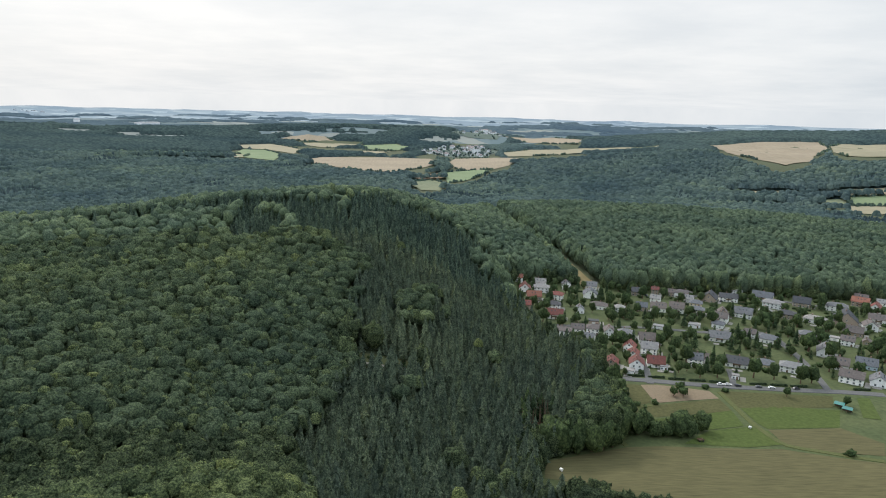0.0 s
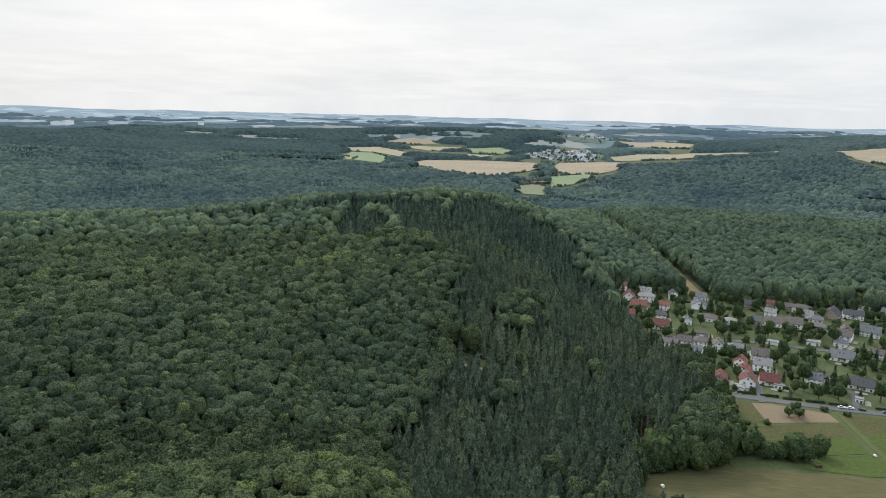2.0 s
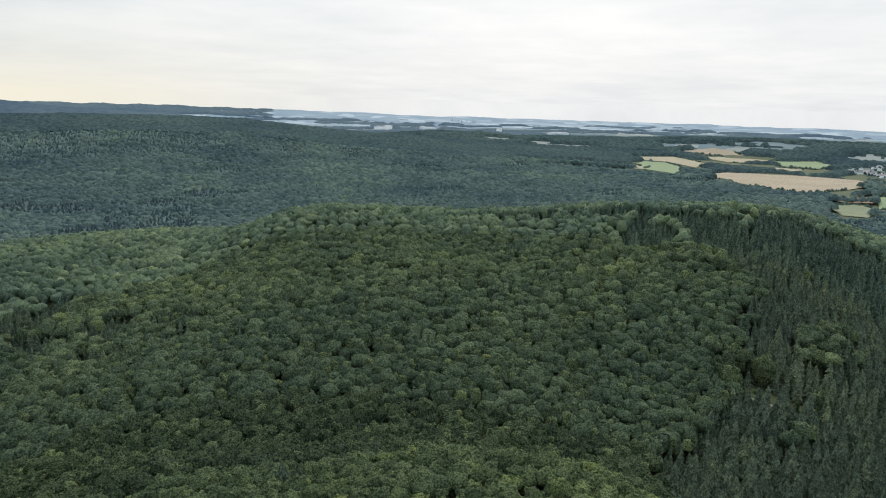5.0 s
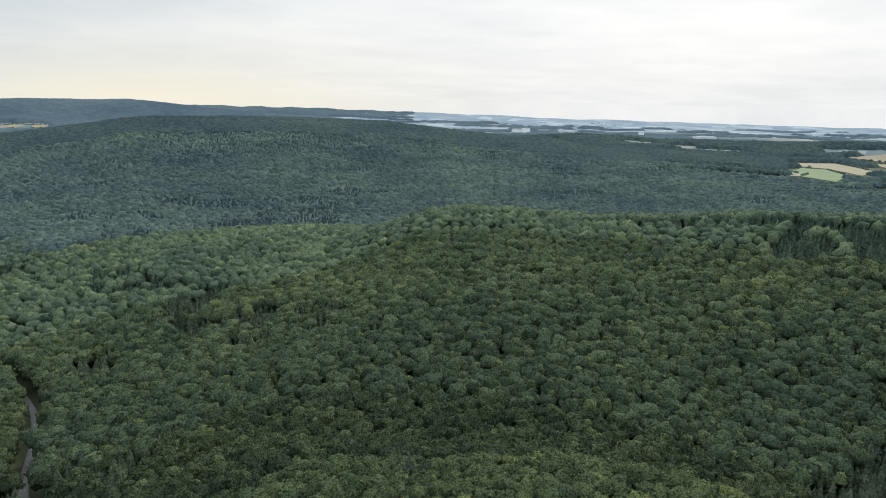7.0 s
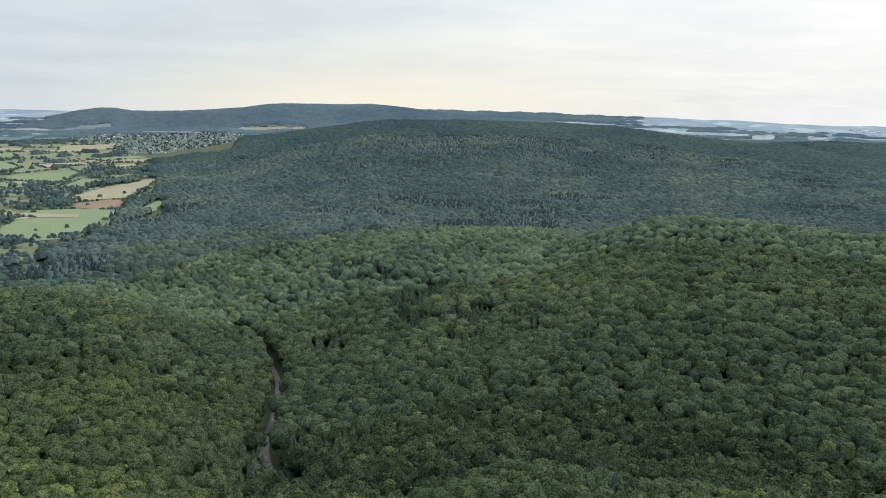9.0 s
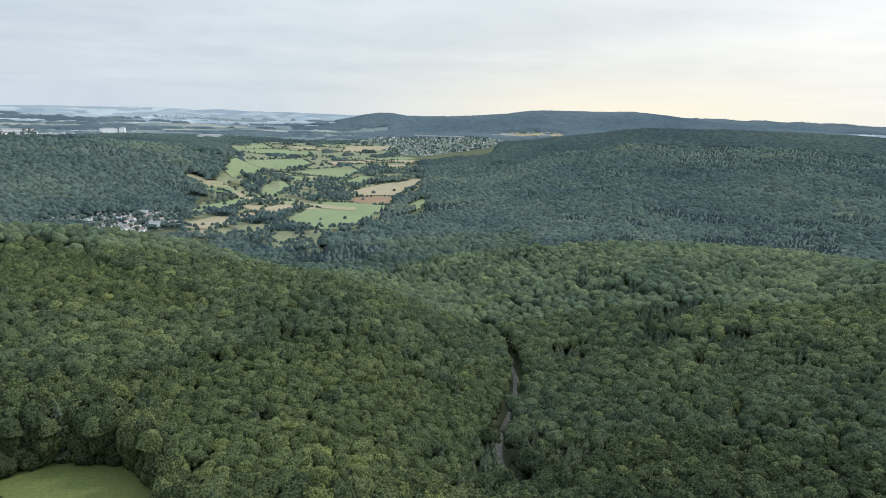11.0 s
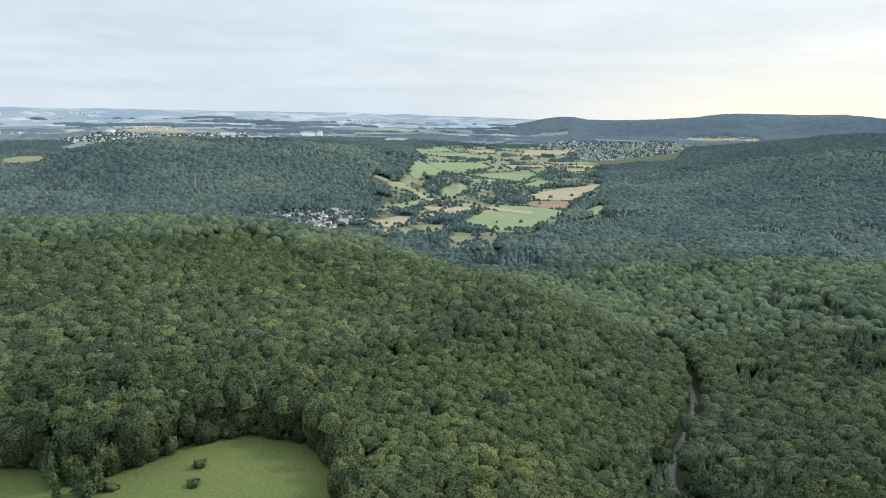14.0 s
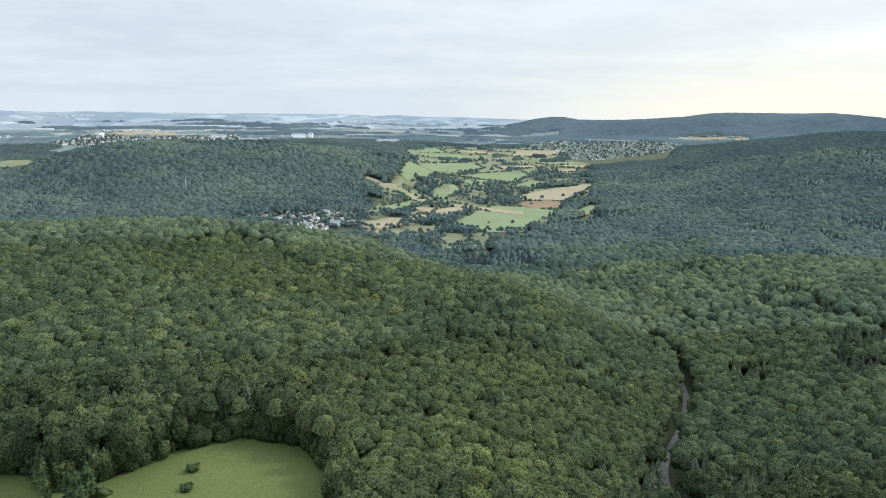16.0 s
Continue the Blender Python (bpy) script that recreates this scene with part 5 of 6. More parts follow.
PLOT = {"brown": two_tone("bare soil plot", (0.146, 0.112, 0.073), (0.179, 0.140, 0.095), 0.03, 0.8, mix=0.3), "olive": two_tone("tall dry grass", (0.050, 0.053, 0.019), (0.077, 0.074, 0.030), 0.035, 0.5, mix=0.6),
        "lush": two_tone("lush grass", (0.042, 0.066, 0.014), (0.066, 0.083, 0.022), 0.035, 0.45, mix=0.6), "dry": two_tone("mown dry meadow", (0.068, 0.064, 0.029), (0.100, 0.090, 0.042), 0.03, 0.9, stretch=(0.12, 1, 1), turn=0.12, mix=0.6)}
PLOT_WORD = {"brown": "bare pale brown soil plot", "olive": "plot of tall olive-green grass", "lush": "lush green grazing plot", "dry": "mown dry meadow with swath lines"}
for name, kind, p in PLOTS:
    draped(name, p, PLOT[kind], 0.42, PLOT_WORD[kind], 8.0)
# ---- trees of gardens, hedges and meadows, each a thing of its own ----
gt = np.random.default_rng(21)


def crown_mesh(shape, mat, tint, scale):
    v, f4, f3 = shape
    v = v * np.array(scale)
    return mesh_of("crown", v, [f4, f3] if len(f4) else [f3], mat, np.full(len(v), tint), smooth=mat is not NEEDLES_CROWN)


def trunk_mesh(h, r, limbs=3):
    bm = bmesh.new()
    rings = []
    for k, (z, s) in enumerate(((-0.3, 1.35), (0.5, 1.0), (h * 0.55, 0.75), (h, 0.35))):
        rings.append([bm.verts.new((r * s * math.cos(a) + 0.05 * k, r * s * math.sin(a), z)) for a in np.arange(7) * 2 * math.pi / 7])
    for a, b in zip(rings[:-1], rings[1:]):
        for i in range(7):
            bm.faces.new((a[i], a[(i + 1) % 7], b[(i + 1) % 7], b[i]))
    for k in range(limbs):
        a = k * 2.1
        p = [(0.05, 0, h * 0.5), (h * 0.22 * math.cos(a), h * 0.22 * math.sin(a), h * 0.95)]
        q = [[bm.verts.new((c[0] + r * s * math.cos(u), c[1] + r * s * math.sin(u), c[2])) for u in np.arange(5) * 1.2566] for c, s in zip(p, (0.4, 0.15))]
        for i in range(5):
            bm.faces.new((q[0][i], q[0][(i + 1) % 5], q[1][(i + 1) % 5], q[1][i]))
    return bm_mesh("trunk", bm, BARK)


TREE_KINDS = []
for k in range(8):
    r = 1.0
    TREE_KINDS.append((crown_mesh(broadleaf(6, 9, 34, 0.2, gt, k % 2 == 0), (BEECH_CROWN, YOUNG_CROWN)[k % 2], gt.uniform(0.05, 0.8), (1, 1, 1.05)), trunk_mesh(1.1, 0.09)))
FIR_KINDS = [(crown_mesh(spruce(9, 12, gt), NEEDLES_CROWN, gt.uniform(0.1, 0.9), (1, 1, 1)), trunk_mesh(0.75, 0.013, 0)) for _ in range(4)]


def tree(x, y, height, radius, group, label, full=False):
    crown, trunk = TREE_KINDS[gt.integers(0, len(TREE_KINDS) // 2) * 2 if full else gt.integers(0, len(TREE_KINDS))]
    e = new("tree")
    e.matrix_basis = pose(x, y, float(ground(x, y)), 0, 0, gt.uniform(0, 360))
    sz = height * (0.6 if full else 0.5)
    t = part("trunk", trunk, e)
    t.scale = (radius, radius, max(height - sz, 1.0))
    c = part("crown", crown, e)
    c.location, c.scale = (0, 0, height - sz * 0.86), (radius, radius, sz)
    return tagged(e, label, "tree", group)


def fir(x, y, height, group, label):
    crown, trunk = FIR_KINDS[gt.integers(0, len(FIR_KINDS))]
    e = new("conifer")
    e.matrix_basis = pose(x, y, float(ground(x, y)), 0, 0, gt.uniform(0, 360))
    w = height * gt.uniform(0.85, 1.2)
    for name, me in (("trunk", trunk), ("crown", crown)):
        part(name, me, e).scale = (w, w, height)
    return tagged(e, label, "conifer", group)


def shrub(x, y, radius, label="rounded green garden shrub", group="garden shrubs"):
    e = new("shrub")
    e.matrix_basis = pose(x, y, float(ground(x, y)), 0, 0, gt.uniform(0, 360))
    c = part("crown", TREE_KINDS[gt.integers(0, len(TREE_KINDS))][0], e)
    c.location, c.scale = (0, 0, radius * 0.45), (radius, radius, radius * 0.8)
    return tagged(e, label, "shrub", group)


hx_, hy_, hw_ = (np.array([h[i] for h in HOUSES], float) for i in range(3))


def clear_of(x, y, room):
    if (np.hypot(hx_ - x, hy_ - y) < hw_ * 0.55 + room).any():
        return False
    return all(float(to_line(line, np.array(x), np.array(y))) > width / 2 + room * 0.5 for name, width, line in ROADS)


for x, y in GARDEN_BROADLEAVES:
    if clear_of(x, y, 0.6):
        h = gt.uniform(8, 15)
        tree(x, y, h, h * gt.uniform(0.30, 0.42), "village trees", "dark green garden tree between the houses")
for x, y in GARDEN_CONIFERS:
    if clear_of(x, y, 0.3):
        fir(x, y, gt.uniform(11, 18), "village conifers", "tall dark conifer in a village garden")
done = 0
while done < 2100:
    x, y = gt.uniform(70, 480), gt.uniform(425, 668)
    if not inside(VILLAGE, np.array(x), np.array(y)) or y < 436 + 0.00 * x or y > 432 + 0.9 * x + 160:
        continue
    done += 1
    if not clear_of(x, y, 1.2):
        continue
    u = gt.uniform()
    if u < 0.17:
        h = gt.uniform(4.5, 10.5)
        tree(x, y, h, h * gt.uniform(0.32, 0.45), "village trees", "leafy garden tree between the houses")
    elif u < 0.28:
        fir(x, y, gt.uniform(6, 13), "village conifers", "pointed dark conifer in a village garden")
    elif u < 0.44:
        shrub(x, y, gt.uniform(1.2, 2.8))


# paved drives and terraces beside the houses
PAVING = two_tone("pale paving", (0.19, 0.18, 0.165), (0.27, 0.258, 0.235), 0.2, 2.5)
for k, hh in enumerate(HOUSES):
    if k % 5 == 4:
        continue
    a = math.radians(hh[3])
    for u, v, w, d in ((hh[2] * 0.5 + 2.6, -1.0, 1.7, gt.uniform(3.5, 5.5)), (gt.uniform(-2, 2), -hh[2] * 0.5 - 3.0, gt.uniform(2, 3.6), 1.8))[: 1 + k % 2]:
        x, y = hh[0] + u * math.cos(a) - v * math.sin(a), hh[1] + u * math.sin(a) + v * math.cos(a)
        c, q = np.array([(-w, -d), (w, -d), (w, d), (-w, d)]), []
        for dz in (0.3, 0.55):
            px, py = x + c[:, 0] * math.cos(a) - c[:, 1] * math.sin(a), y + c[:, 0] * math.sin(a) + c[:, 1] * math.cos(a)
            q.append(np.stack((px, py, ground(px, py) + dz), -1))
        faces = np.array([(4, 5, 6, 7), (0, 1, 5, 4), (1, 2, 6, 5), (2, 3, 7, 6), (3, 0, 4, 7)])
        tagged(new("driveway", mesh_of("driveway", np.vstack(q), faces, PAVING)), "pale paved drive beside a house", "pavement", kind="structure")


# clipped hedges along the gardens
def hedge(x, y, length, turn):
    bm = bmesh.new()
    n = max(3, int(length / 1.2))
    prof = ((-0.55, 0.0), (-0.65, 0.9), (-0.45, 1.7), (0.0, 1.9), (0.45, 1.7), (0.65, 0.9), (0.55, 0.0))
    rows = []
    for k in range(n + 1):
        u = (k / n - 0.5) * length
        rows.append([bm.verts.new((u + gt.uniform(-0.15, 0.15), a * gt.uniform(0.8, 1.25), b * gt.uniform(0.88, 1.12))) for a, b in prof])
    for a, b in zip(rows[:-1], rows[1:]):
        for i in range(len(prof) - 1):
            bm.faces.new((a[i], b[i], b[i + 1], a[i + 1]))
    bm.faces.new(rows[0])
    bm.faces.new(rows[-1][::-1])
    ob = new("hedge", bm_mesh("hedge", bm, YOUNGLEAF))
    ob.matrix_basis = pose(x, y, float(ground(x, y)) - 0.1, 0, 0, turn)
    tagged(ob, "clipped green hedge along a garden", "hedge", "garden hedges")


for k in range(46):
    hh = HOUSES[k % len(HOUSES)]
    a = hh[3] + (90 if gt.uniform() < 0.4 else 0)
    x, y = hh[0] + gt.uniform(-14, 14), hh[1] - gt.uniform(9, 14)
    if clear_of(x, y, 1.0):
        hedge(x, y, gt.uniform(7, 18), a)
for x in np.arange(120, 330, 13.0):
    if gt.uniform() < 0.75:
        hedge(x, float(np.interp(x, [p[0] for p in ROADS[0][2]], [p[1] for p in ROADS[0][2]])) + 6.0, 11, -1)

# copse and bushes on the meadow
for x, y in [(110, 350), (118, 350), (126, 351), (134, 352), (143, 355), (150, 359), (131, 356), (124, 355), (140, 357), (114, 354), (147, 357)]:
    h = gt.uniform(7, 13.5)
    tree(x + gt.uniform(-3, 3), y + gt.uniform(-2, 2), h, h * gt.uniform(0.4, 0.52), "meadow copse", "broad dark green tree in the meadow copse", True)
for x, y in [(59, 330), (66, 329), (74, 330), (82, 332), (88, 334), (94, 337), (99, 345), (104, 355), (89, 341), (78, 337), (70, 336), (62, 335), (94, 348), (106, 366), (104, 378), (108, 390), (106, 402), (112, 416)]:
    h = gt.uniform(11, 19)
    tree(x, y, h, h * gt.uniform(0.34, 0.44), "wood edge trees", "full leafy tree at the edge of the wood", True)
for x, y in [(218, 335), (108, 374), (115, 363), (184, 415), (173, 419), (121, 390), (133, 393)]:
    shrub(x, y, gt.uniform(2.0, 3.2), "dense bush standing alone in the meadow", "meadow bushes")
for x, y in [(251, 398), (148, 405), (154, 405), (221, 410), (154, 412)]:
    tree(x, y, gt.uniform(5, 7.5), gt.uniform(2.2, 3.2), "meadow fruit trees", "small fruit tree on the meadow")

# forest glade: young conifers and bushes
for x, y in [(-192, -140), (-190, -144), (-186, -133), (-188, -128), (-196, -140), (-195, -149), (-184, -139), (-199, -146), (-182, -128)]:
    fir(x, y, gt.uniform(9, 14), "glade conifers", "young green conifer beside the forest meadow")
for x, y, r in [(-207, -103, 2.6), (-194, -99, 2.3), (-223, -63, 1.6), (-189, -124, 2.4)]:
    shrub(x, y, r, "dark bush standing in the forest meadow", "glade bushes")


# cars on the road
def car(x, y, turn, paint, word):
    e = new("car")
    e.matrix_basis = pose(x, y, float(ground(x, y)) + 0.62, 0, 0, turn)
    bm = bmesh.new()
    prof = ((-2.1, 0.35), (2.1, 0.35), (2.15, 0.7), (1.2, 0.92), (-1.9, 0.95), (-2.15, 0.7))
    a, b = [bm.verts.new((u, -0.86, z)) for u, z in prof], [bm.verts.new((u, 0.86, z)) for u, z in prof]
    bm.faces.new(a[::-1]), bm.faces.new(b)
    for i in range(6):
        bm.faces.new((a[i], a[(i + 1) % 6], b[(i + 1) % 6], b[i]))
    body = part("body", (bm, paint), e)
    bm = bmesh.new()
    lo, hi = ((-1.75, 0.94), (0.95, 0.92)), ((-1.25, 1.42), (0.25, 1.42))
    q = [bm.verts.new((u, s * w, z)) for (u, z), w in zip(lo + hi, (0.8, 0.8, 0.64, 0.64)) for s in (-1, 1)]
    for f in ((0, 2, 6, 4), (1, 5, 7, 3), (0, 4, 5, 1), (2, 3, 7, 6)):
        bm.faces.new([q[i] for i in f])
    part("windows", (bm, GLASS), e)
    part("roof", (boxed((-1.28, -0.64, 1.41, 0.28, 0.64, 1.46)), paint), e)
    for wx in (-1.3, 1.35):
        for wy in (-0.8, 0.8):
            bm = bmesh.new()
            bmesh.ops.create_cone(bm, cap_ends=True, segments=12, radius1=0.33, radius2=0.33, depth=0.22)
            part("wheel", (bm, RUBBER), e, m=pose(wx, wy, 0.33, 90))
    return tagged(e, f"{word} passenger car by the village road", "car", "parked cars")


RUBBER = plain("tyre rubber", (0.03, 0.03, 0.03), 0.8)
CAR_PAINT = {w: plain(f"{w} car paint", c, 0.25, 0.6, 0.03) for w, c in (("white", (0.75, 0.75, 0.74)), ("black", (0.03, 0.03, 0.035)), ("silver", (0.42, 0.43, 0.44)), ("dark grey", (0.09, 0.095, 0.10)))}
for (x, y), w in zip([(185, 425), (190, 425), (196, 424), (209, 423), (217, 422), (233, 422)], ("white", "white", "black", "dark grey", "white", "black")):
    car(x, y, gt.uniform(-6, 6), CAR_PAINT[w], w)
for k in range(14):
    hh = HOUSES[(k * 7 + 3) % len(HOUSES)]
    w = list(CAR_PAINT)[k % 4]
    x, y = hh[0] + hh[2] * 0.5 + 3.2, hh[1] - 4
    if clear_of(x, y, 0.5):
        car(x, y, gt.uniform(0, 180), CAR_PAINT[w], w)


# field shelters, box and bales on the meadow
def shelter(x, y, turn):
    e = new("field_shelter")
    e.matrix_basis = pose(x, y, float(ground(x, y)) + 0.3, 0, 0, turn)
    for px in (-2.3, 0, 2.3):
        for py in (-1.6, 1.6):
            part("post", (boxed((px - 0.07, py - 0.07, 0, px + 0.07, py + 0.07, 2.3)), TIMBER), e)
    part("back_wall", (boxed((-2.4, 1.6, 0, 2.4, 1.68, 2.2)), TIMBER), e)
    bm = bmesh.new()
    v = [bm.verts.new(p) for p in ((-2.8, -2.1, 2.25), (2.8, -2.1, 2.25), (2.8, 2.1, 2.75), (-2.8, 2.1, 2.75), (-2.8, -2.1, 2.33), (2.8, -2.1, 2.33), (2.8, 2.1, 2.83), (-2.8, 2.1, 2.83))]
    for f in ((3, 2, 1, 0), (4, 5, 6, 7), (0, 1, 5, 4), (1, 2, 6, 5), (2, 3, 7, 6), (3, 0, 4, 7)):
        bm.faces.new([v[i] for i in f])
    part("roof", (bm, TARP), e, "turquoise sheet roof")
    return tagged(e, "open timber field shelter with a turquoise roof", "shelter", "field shelters")


shelter(246, 396, -38)
shelter(247, 389, -38)
CREAM = plain("pale plastic wrap", (0.7, 0.7, 0.66), 0.4)
for x, y, s in ((178, 364, 1.5), (63, 312, 1.6)):
    bm = bmesh.new()
    bmesh.ops.create_cone(bm, cap_ends=True, segments=16, radius1=s * 0.5, radius2=s * 0.5, depth=s * 0.9)
    bmesh.ops.bevel(bm, geom=bm.edges[:], offset=0.08, segments=2, affect="EDGES")
    ob = new("hay_bale", bm_mesh("hay_bale", bm, CREAM))
    ob.matrix_basis = pose(x, y, float(ground(x, y)) + 0.4 + s * 0.5, 90, 0, 30)
    tagged(ob, "white wrapped hay bale lying on the meadow", "bale", "hay bales")
e = new("farm_cart")
e.matrix_basis = pose(144, 347, float(ground(144, 347)) + 0.4, 0, 0, 15)
part("bed", (boxed((-1.8, -0.9, 0.7, 1.8, 0.9, 0.85), (-1.8, -0.9, 0.85, 1.8, -0.84, 1.4), (-1.8, 0.84, 0.85, 1.8, 0.9, 1.4), (-1.8, -0.84, 0.85, -1.74, 0.84, 1.4)), TIMBER), e)
part("drawbar", (boxed((1.8, -0.06, 0.7, 3.4, 0.06, 0.8)), TIMBER), e)
for wx in (-1.1, 1.1):
    for wy in (-0.95, 0.95):
        bm = bmesh.new()
        bmesh.ops.create_cone(bm, cap_ends=True, segments=14, radius1=0.42, radius2=0.42, depth=0.18)
        part("wheel", (bm, RUBBER), e, m=pose(wx, wy, 0.42, 90))
tagged(e, "brown wooden farm cart beside the copse", "cart")

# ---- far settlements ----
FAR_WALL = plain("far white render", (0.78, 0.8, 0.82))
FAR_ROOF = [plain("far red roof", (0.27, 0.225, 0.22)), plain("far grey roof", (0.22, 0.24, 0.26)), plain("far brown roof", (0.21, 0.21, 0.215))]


def far_kind(w, d, h, rise, roof):
    bm = bmesh.new()
    bm_box(bm, -w / 2, -d / 2, -1, w / 2, d / 2, h)
    wall = bm_mesh("wall", bm, FAR_WALL)
    return wall, bm_mesh("roof", house_roof(bmesh.new(), w / 2, d / 2, h, rise, "h" if rise < 2.5 else "s", 0.5, 0.3), roof)


FAR_KINDS = [far_kind(w, d, h, r, FAR_ROOF[i % 3]) for i, (w, d, h, r) in enumerate(((12, 9, 6, 3.6), (14, 10, 6, 2.2), (10, 9, 5, 3.8), (18, 11, 8, 3.4), (11, 10, 5, 2.2), (13, 9, 6, 4.0)))]
FAR_BLOCK = [far_kind(28, 13, 12, 2.2, FAR_ROOF[1]), far_kind(40, 16, 9, 2.0, FAR_ROOF[1])]


def far_house(x, y, kinds, s, group, label):
    wall, roof = kinds[gt.integers(0, len(kinds))]
    e = new("house")
    e.matrix_basis = pose(x, y, float(ground(x, y)) + 0.6, 0, 0, -math.degrees(math.atan2(x, y)) + gt.uniform(-40, 40) + (90 if gt.uniform() < 0.4 else 0))
    part("wall", wall, e).scale = (s, s, s)
    part("roof", roof, e).scale = (s, s, s)
    return tagged(e, label, "house", group)


def town_mesh(spots, s, name):
    """Many small houses of a far town, each with walls and a pitched roof, in one mesh."""
    bm = bmesh.new()
    for x, y in spots:
        w, d, h = gt.uniform(9, 14) * s, gt.uniform(8, 10) * s, gt.uniform(5, 7) * s
        before = len(bm.faces)
        kept = len(bm.verts)
        bm_box(bm, -w / 2, -d / 2, -2, w / 2, d / 2, h)
        house_roof(bm, w / 2, d / 2, h, d * 0.36, "s", 0.5, 0.3)
        bm.verts.ensure_lookup_table()
        bm.faces.ensure_lookup_table()
        m = pose(x, y, float(ground(x, y)) + 0.6, 0, 0, gt.uniform(0, 180))
        for v in bm.verts[kept:]:
            v.co = m @ v.co
        roof = 1 + int(gt.integers(0, 3))
        for f in bm.faces[before + 6:]:
            f.material_index = roof
    me = bm_mesh(name, bm, FAR_WALL)
    for m in FAR_ROOF:
        me.materials.append(m)
    return me


for town, count, s, word in ((TOWN_A, 84, 0.66, "valley village"), (TOWN_B, 130, 0.68, "town below the far hills"), (TOWN_C, 190, 0.85, "town behind the hill"), (TOWN_D, 44, 1.0, "hamlet among the fields"), (TOWN_E, 16, 1.2, "distant hamlet")):
    p = np.array(town, float)
    lo, hi = p.min(0), p.max(0)
    made = []
    while len(made) < count:
        x, y = gt.uniform(lo[0], hi[0]), gt.uniform(lo[1], hi[1])
        if inside(town, np.array(x), np.array(y)) and all(math.hypot(x - a, y - b) > 15 * s for a, b in made):
            made.append((x, y))
    if town in (TOWN_A, TOWN_D, TOWN_E):
        for x, y in made:
            far_house(x, y, FAR_BLOCK if gt.uniform() < 0.03 else FAR_KINDS, s, "houses of the " + word, "small pale house of the " + word)
    else:
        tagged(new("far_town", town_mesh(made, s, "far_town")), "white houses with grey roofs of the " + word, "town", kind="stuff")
    tx, ty = gt.uniform(lo[0], hi[0], count * 6), gt.uniform(lo[1], hi[1], count * 6)
    k = inside(town, tx, ty)
    rad = gt.uniform(3, 5.5, k.sum())
    plant("town_trees", LEAFY[2], tx[k], ty[k], ground(tx[k], ty[k]) + rad, rad, rad * 1.2, WOODS_MID_HAZED, "green trees among the houses of the " + word)
for x, y in [(-2323, 3105), (-2290, 3125), (-2113, 3201), (-2080, 3220), (-1719, 3340), (-1422, 3355), (-1380, 3377), (-3213, -576), (-3237, -541), (-3328, -1011), (-3353, -960), (-3168, -1340), (-3132, -1901)]:
    e = far_house(x, y, FAR_BLOCK, 1.7, "far halls", "large white industrial hall far off")
    e.name = "hall"
    e["category"] = "hall"

PALE_WALL = plain("pale blue-grey render", (0.42, 0.46, 0.5))
# villages strewn over the plain by the horizon, too small to tell house from house
bm = bmesh.new()
for k in range(17):
    a, r = math.radians(gt.uniform(-130, -92) if k < 11 else gt.uniform(-45, 20)), gt.uniform(3350, 4700)
    for q in range(gt.integers(9, 26)):
        u, v = a + gt.normal(0, 0.016), r + gt.normal(0, 35)
        x, y, w = v * math.sin(u), v * math.cos(u), gt.uniform(3, 6.5)
        z = float(ground(x, y))
        bm_box(bm, x - w, y - w, z - 3, x + w, y + w, z + gt.uniform(4, 7))
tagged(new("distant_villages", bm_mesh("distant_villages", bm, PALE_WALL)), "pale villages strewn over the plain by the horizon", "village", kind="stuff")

# ---- a viaduct, a mast and a hunting stand ----
PALE = plain("pale concrete", (0.55, 0.56, 0.56))
e = new("viaduct")
ax, ay, bx, by = -3498, 371, -3425, 606
span, ang = math.hypot(bx - ax, by - ay), math.degrees(math.atan2(by - ay, bx - ax))
e.matrix_basis = pose(ax, ay, float(ground(ax, ay)), 0, 0, ang)
part("deck", (boxed((0, -6, 14, span, 6, 16.5), (0, -6, 16.5, span, -5.5, 17.6), (0, 5.5, 16.5, span, 6, 17.6)), PALE), e)
for k in range(6):
    u = (k + 0.5) * span / 6
    part("pier", (boxed((u - 1.6, -3, -14, u + 1.6, 3, 14)), PALE), e)
tagged(e, "long pale concrete motorway viaduct below the hills", "viaduct")
e = new("radio_mast")
e.matrix_basis = pose(-1288, -616, float(ground(-1288, -616)))
STEEL = plain("grey steel", (0.4, 0.42, 0.44), 0.5)
for sx, sy in ((-1, -1), (1, -1), (0, 1.2)):
    bm = bmesh.new()
    v = [bm.verts.new((sx * s + dx, sy * s + dy, z)) for z, s in ((0, 1.3), (44, 0.3)) for dx, dy in ((-0.15, -0.15), (0.15, -0.15), (0.15, 0.15), (-0.15, 0.15))]
    for i in range(4):
        bm.faces.new((v[i], v[(i + 1) % 4], v[4 + (i + 1) % 4], v[4 + i]))
    part("leg", (bm, STEEL), e)
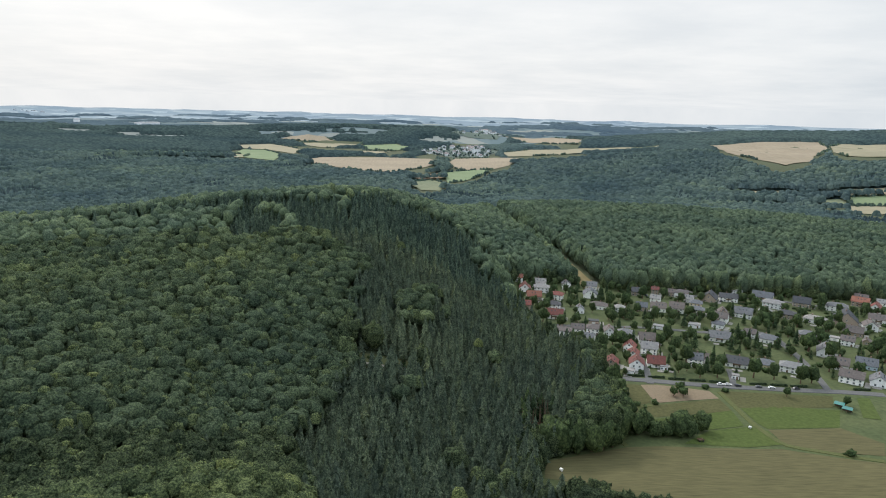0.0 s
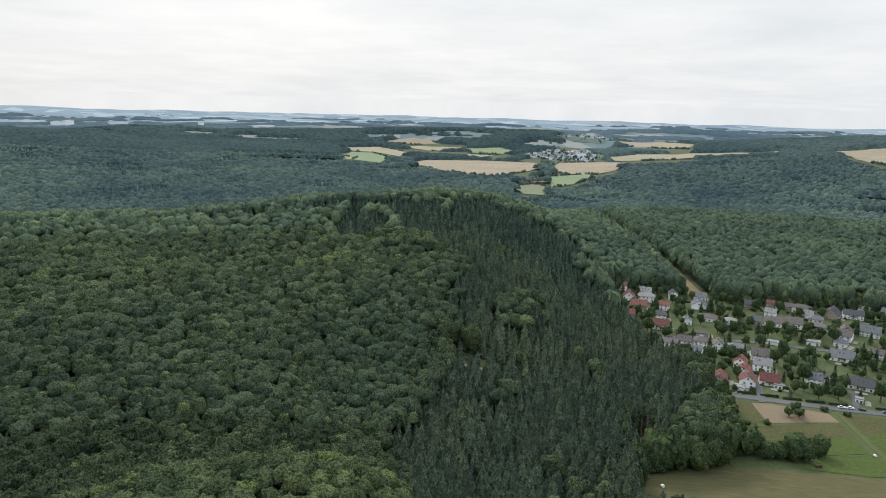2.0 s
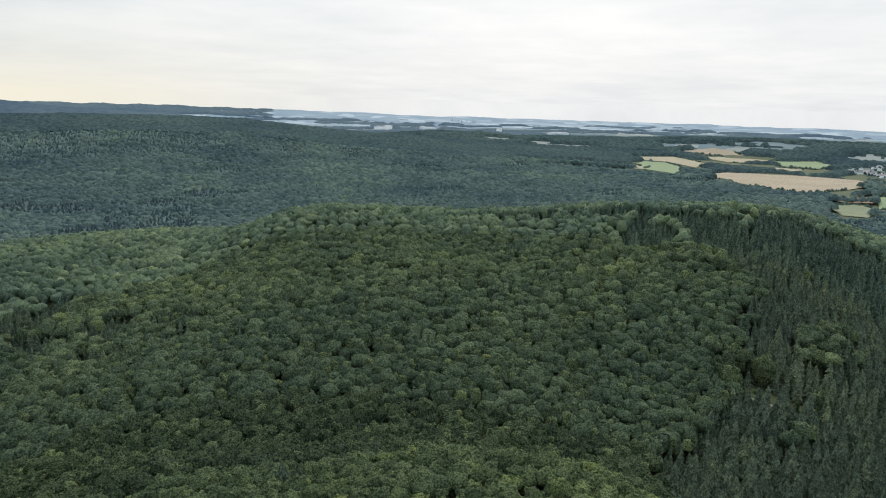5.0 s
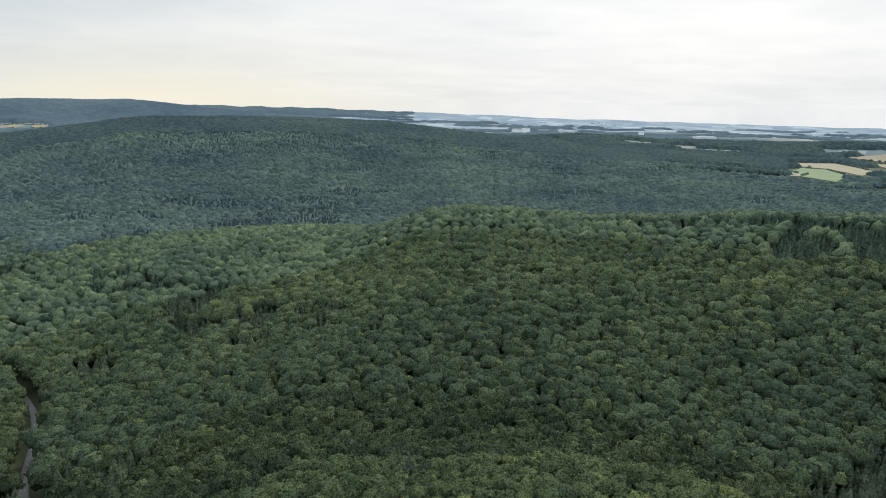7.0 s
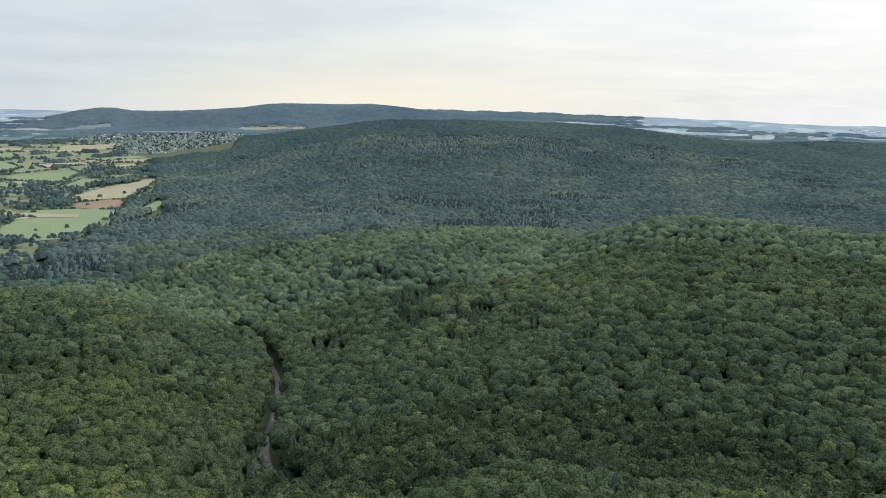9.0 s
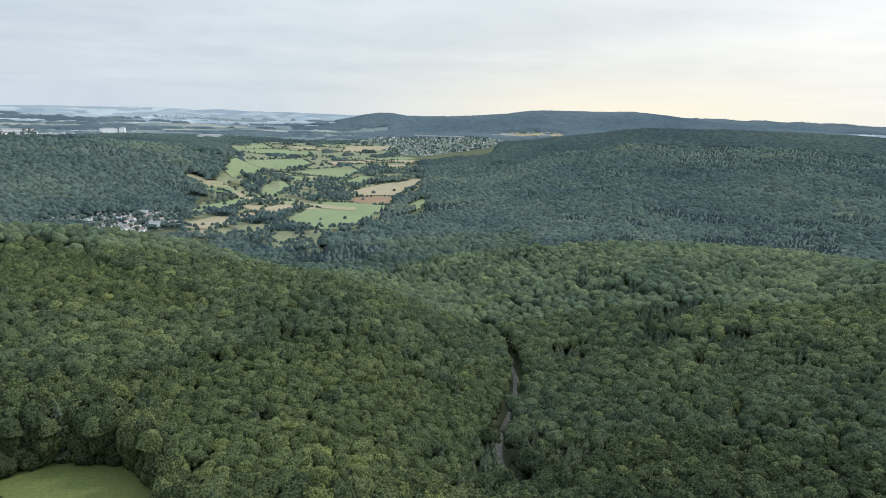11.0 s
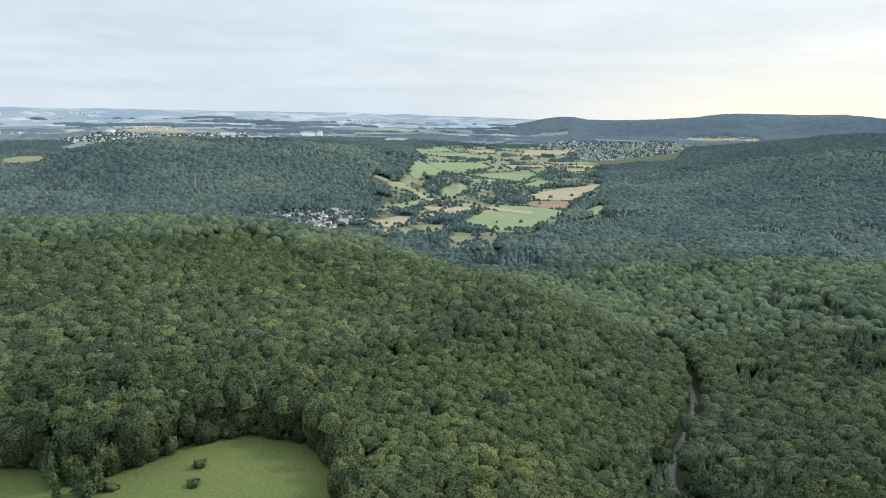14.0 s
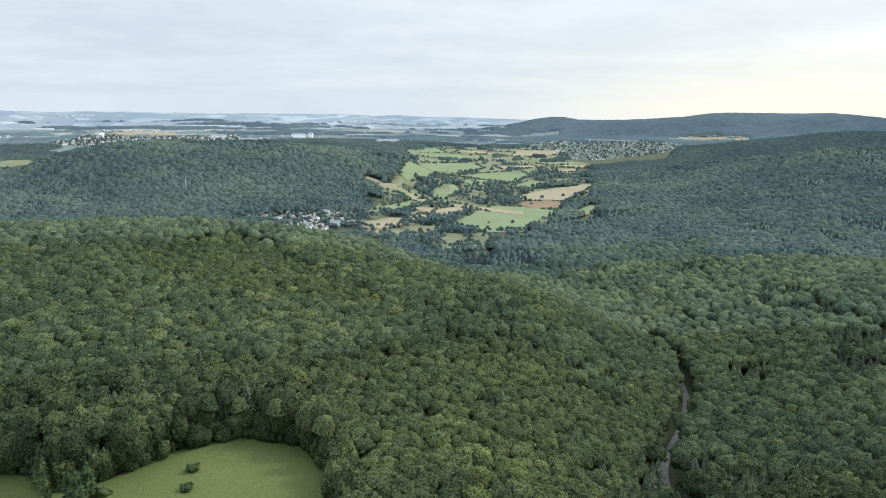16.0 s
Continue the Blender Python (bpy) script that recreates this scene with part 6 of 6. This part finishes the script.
for k in range(8):
    z, s = 3 + k * 5.2, 1.3 - (3 + k * 5.2) / 44
    part("brace", (boxed((-s, -s - 0.1, z, s, -s + 0.1, z + 0.2), (-s, -s, z, -s + 0.2, s * 1.2, z + 0.2)), STEEL), e)
part("antenna", (boxed((-0.08, -0.08, 44, 0.08, 0.08, 49)), STEEL), e)
tagged(e, "slender grey lattice mast above the woods", "mast")
e = new("hunting_stand")
e.matrix_basis = pose(-470, -326, float(ground(-470, -326)) + 10, 0, 0, 40)
for sx in (-1.1, 1.1):
    for sy in (-1.1, 1.1):
        part("leg", (boxed((sx - 0.1, sy - 0.1, -10, sx + 0.1, sy + 0.1, 7)), TIMBER), e)
part("cabin", (boxed((-1.4, -1.4, 7, 1.4, 1.4, 9.2)), TIMBER), e)
part("roof", (boxed((-1.8, -1.8, 9.2, 1.8, 1.8, 9.4)), FAR_ROOF[1]), e)
tagged(e, "raised wooden hunting stand at the wood edge", "hunting stand")

# bare spruce trunks where the plantation opens to the meadow
bm = bmesh.new()
for k in range(44):
    x, y = gt.uniform(50, 64), gt.uniform(337, 367)
    z, h, r = float(ground(x, y)), gt.uniform(10, 16), gt.uniform(0.13, 0.22)
    a = [bm.verts.new((x + r * math.cos(u), y + r * math.sin(u), z - 0.3)) for u in np.arange(6) * 1.047]
    b = [bm.verts.new((x + r * 0.5 * math.cos(u), y + r * 0.5 * math.sin(u), z + h)) for u in np.arange(6) * 1.047]
    for i in range(6):
        bm.faces.new((a[i], a[(i + 1) % 6], b[(i + 1) % 6], b[i]))
tagged(new("spruce_trunks", bm_mesh("spruce_trunks", bm, BARK)), "bare reddish spruce trunks at the plantation edge", "trunks", kind="stuff")
for x, y in [(52, 366), (56, 370), (60, 367), (47, 352), (48, 344), (65, 358), (55, 362)]:
    fir(x, y, gt.uniform(17, 21), "plantation edge spruces", "tall dark spruce at the plantation edge")
for x, y, r in [(-48, 388, 2.0), (-36, 386, 1.6), (-22, 392, 2.2), (-16, 388, 1.8), (-40, 399, 1.5)]:
    shrub(x, y, r, "green bush in the forest clearing", "clearing bushes")
for x, y in [(-46, 392), (-19, 396)]:
    fir(x, y, 9, "clearing conifers", "young conifer standing in the forest clearing")
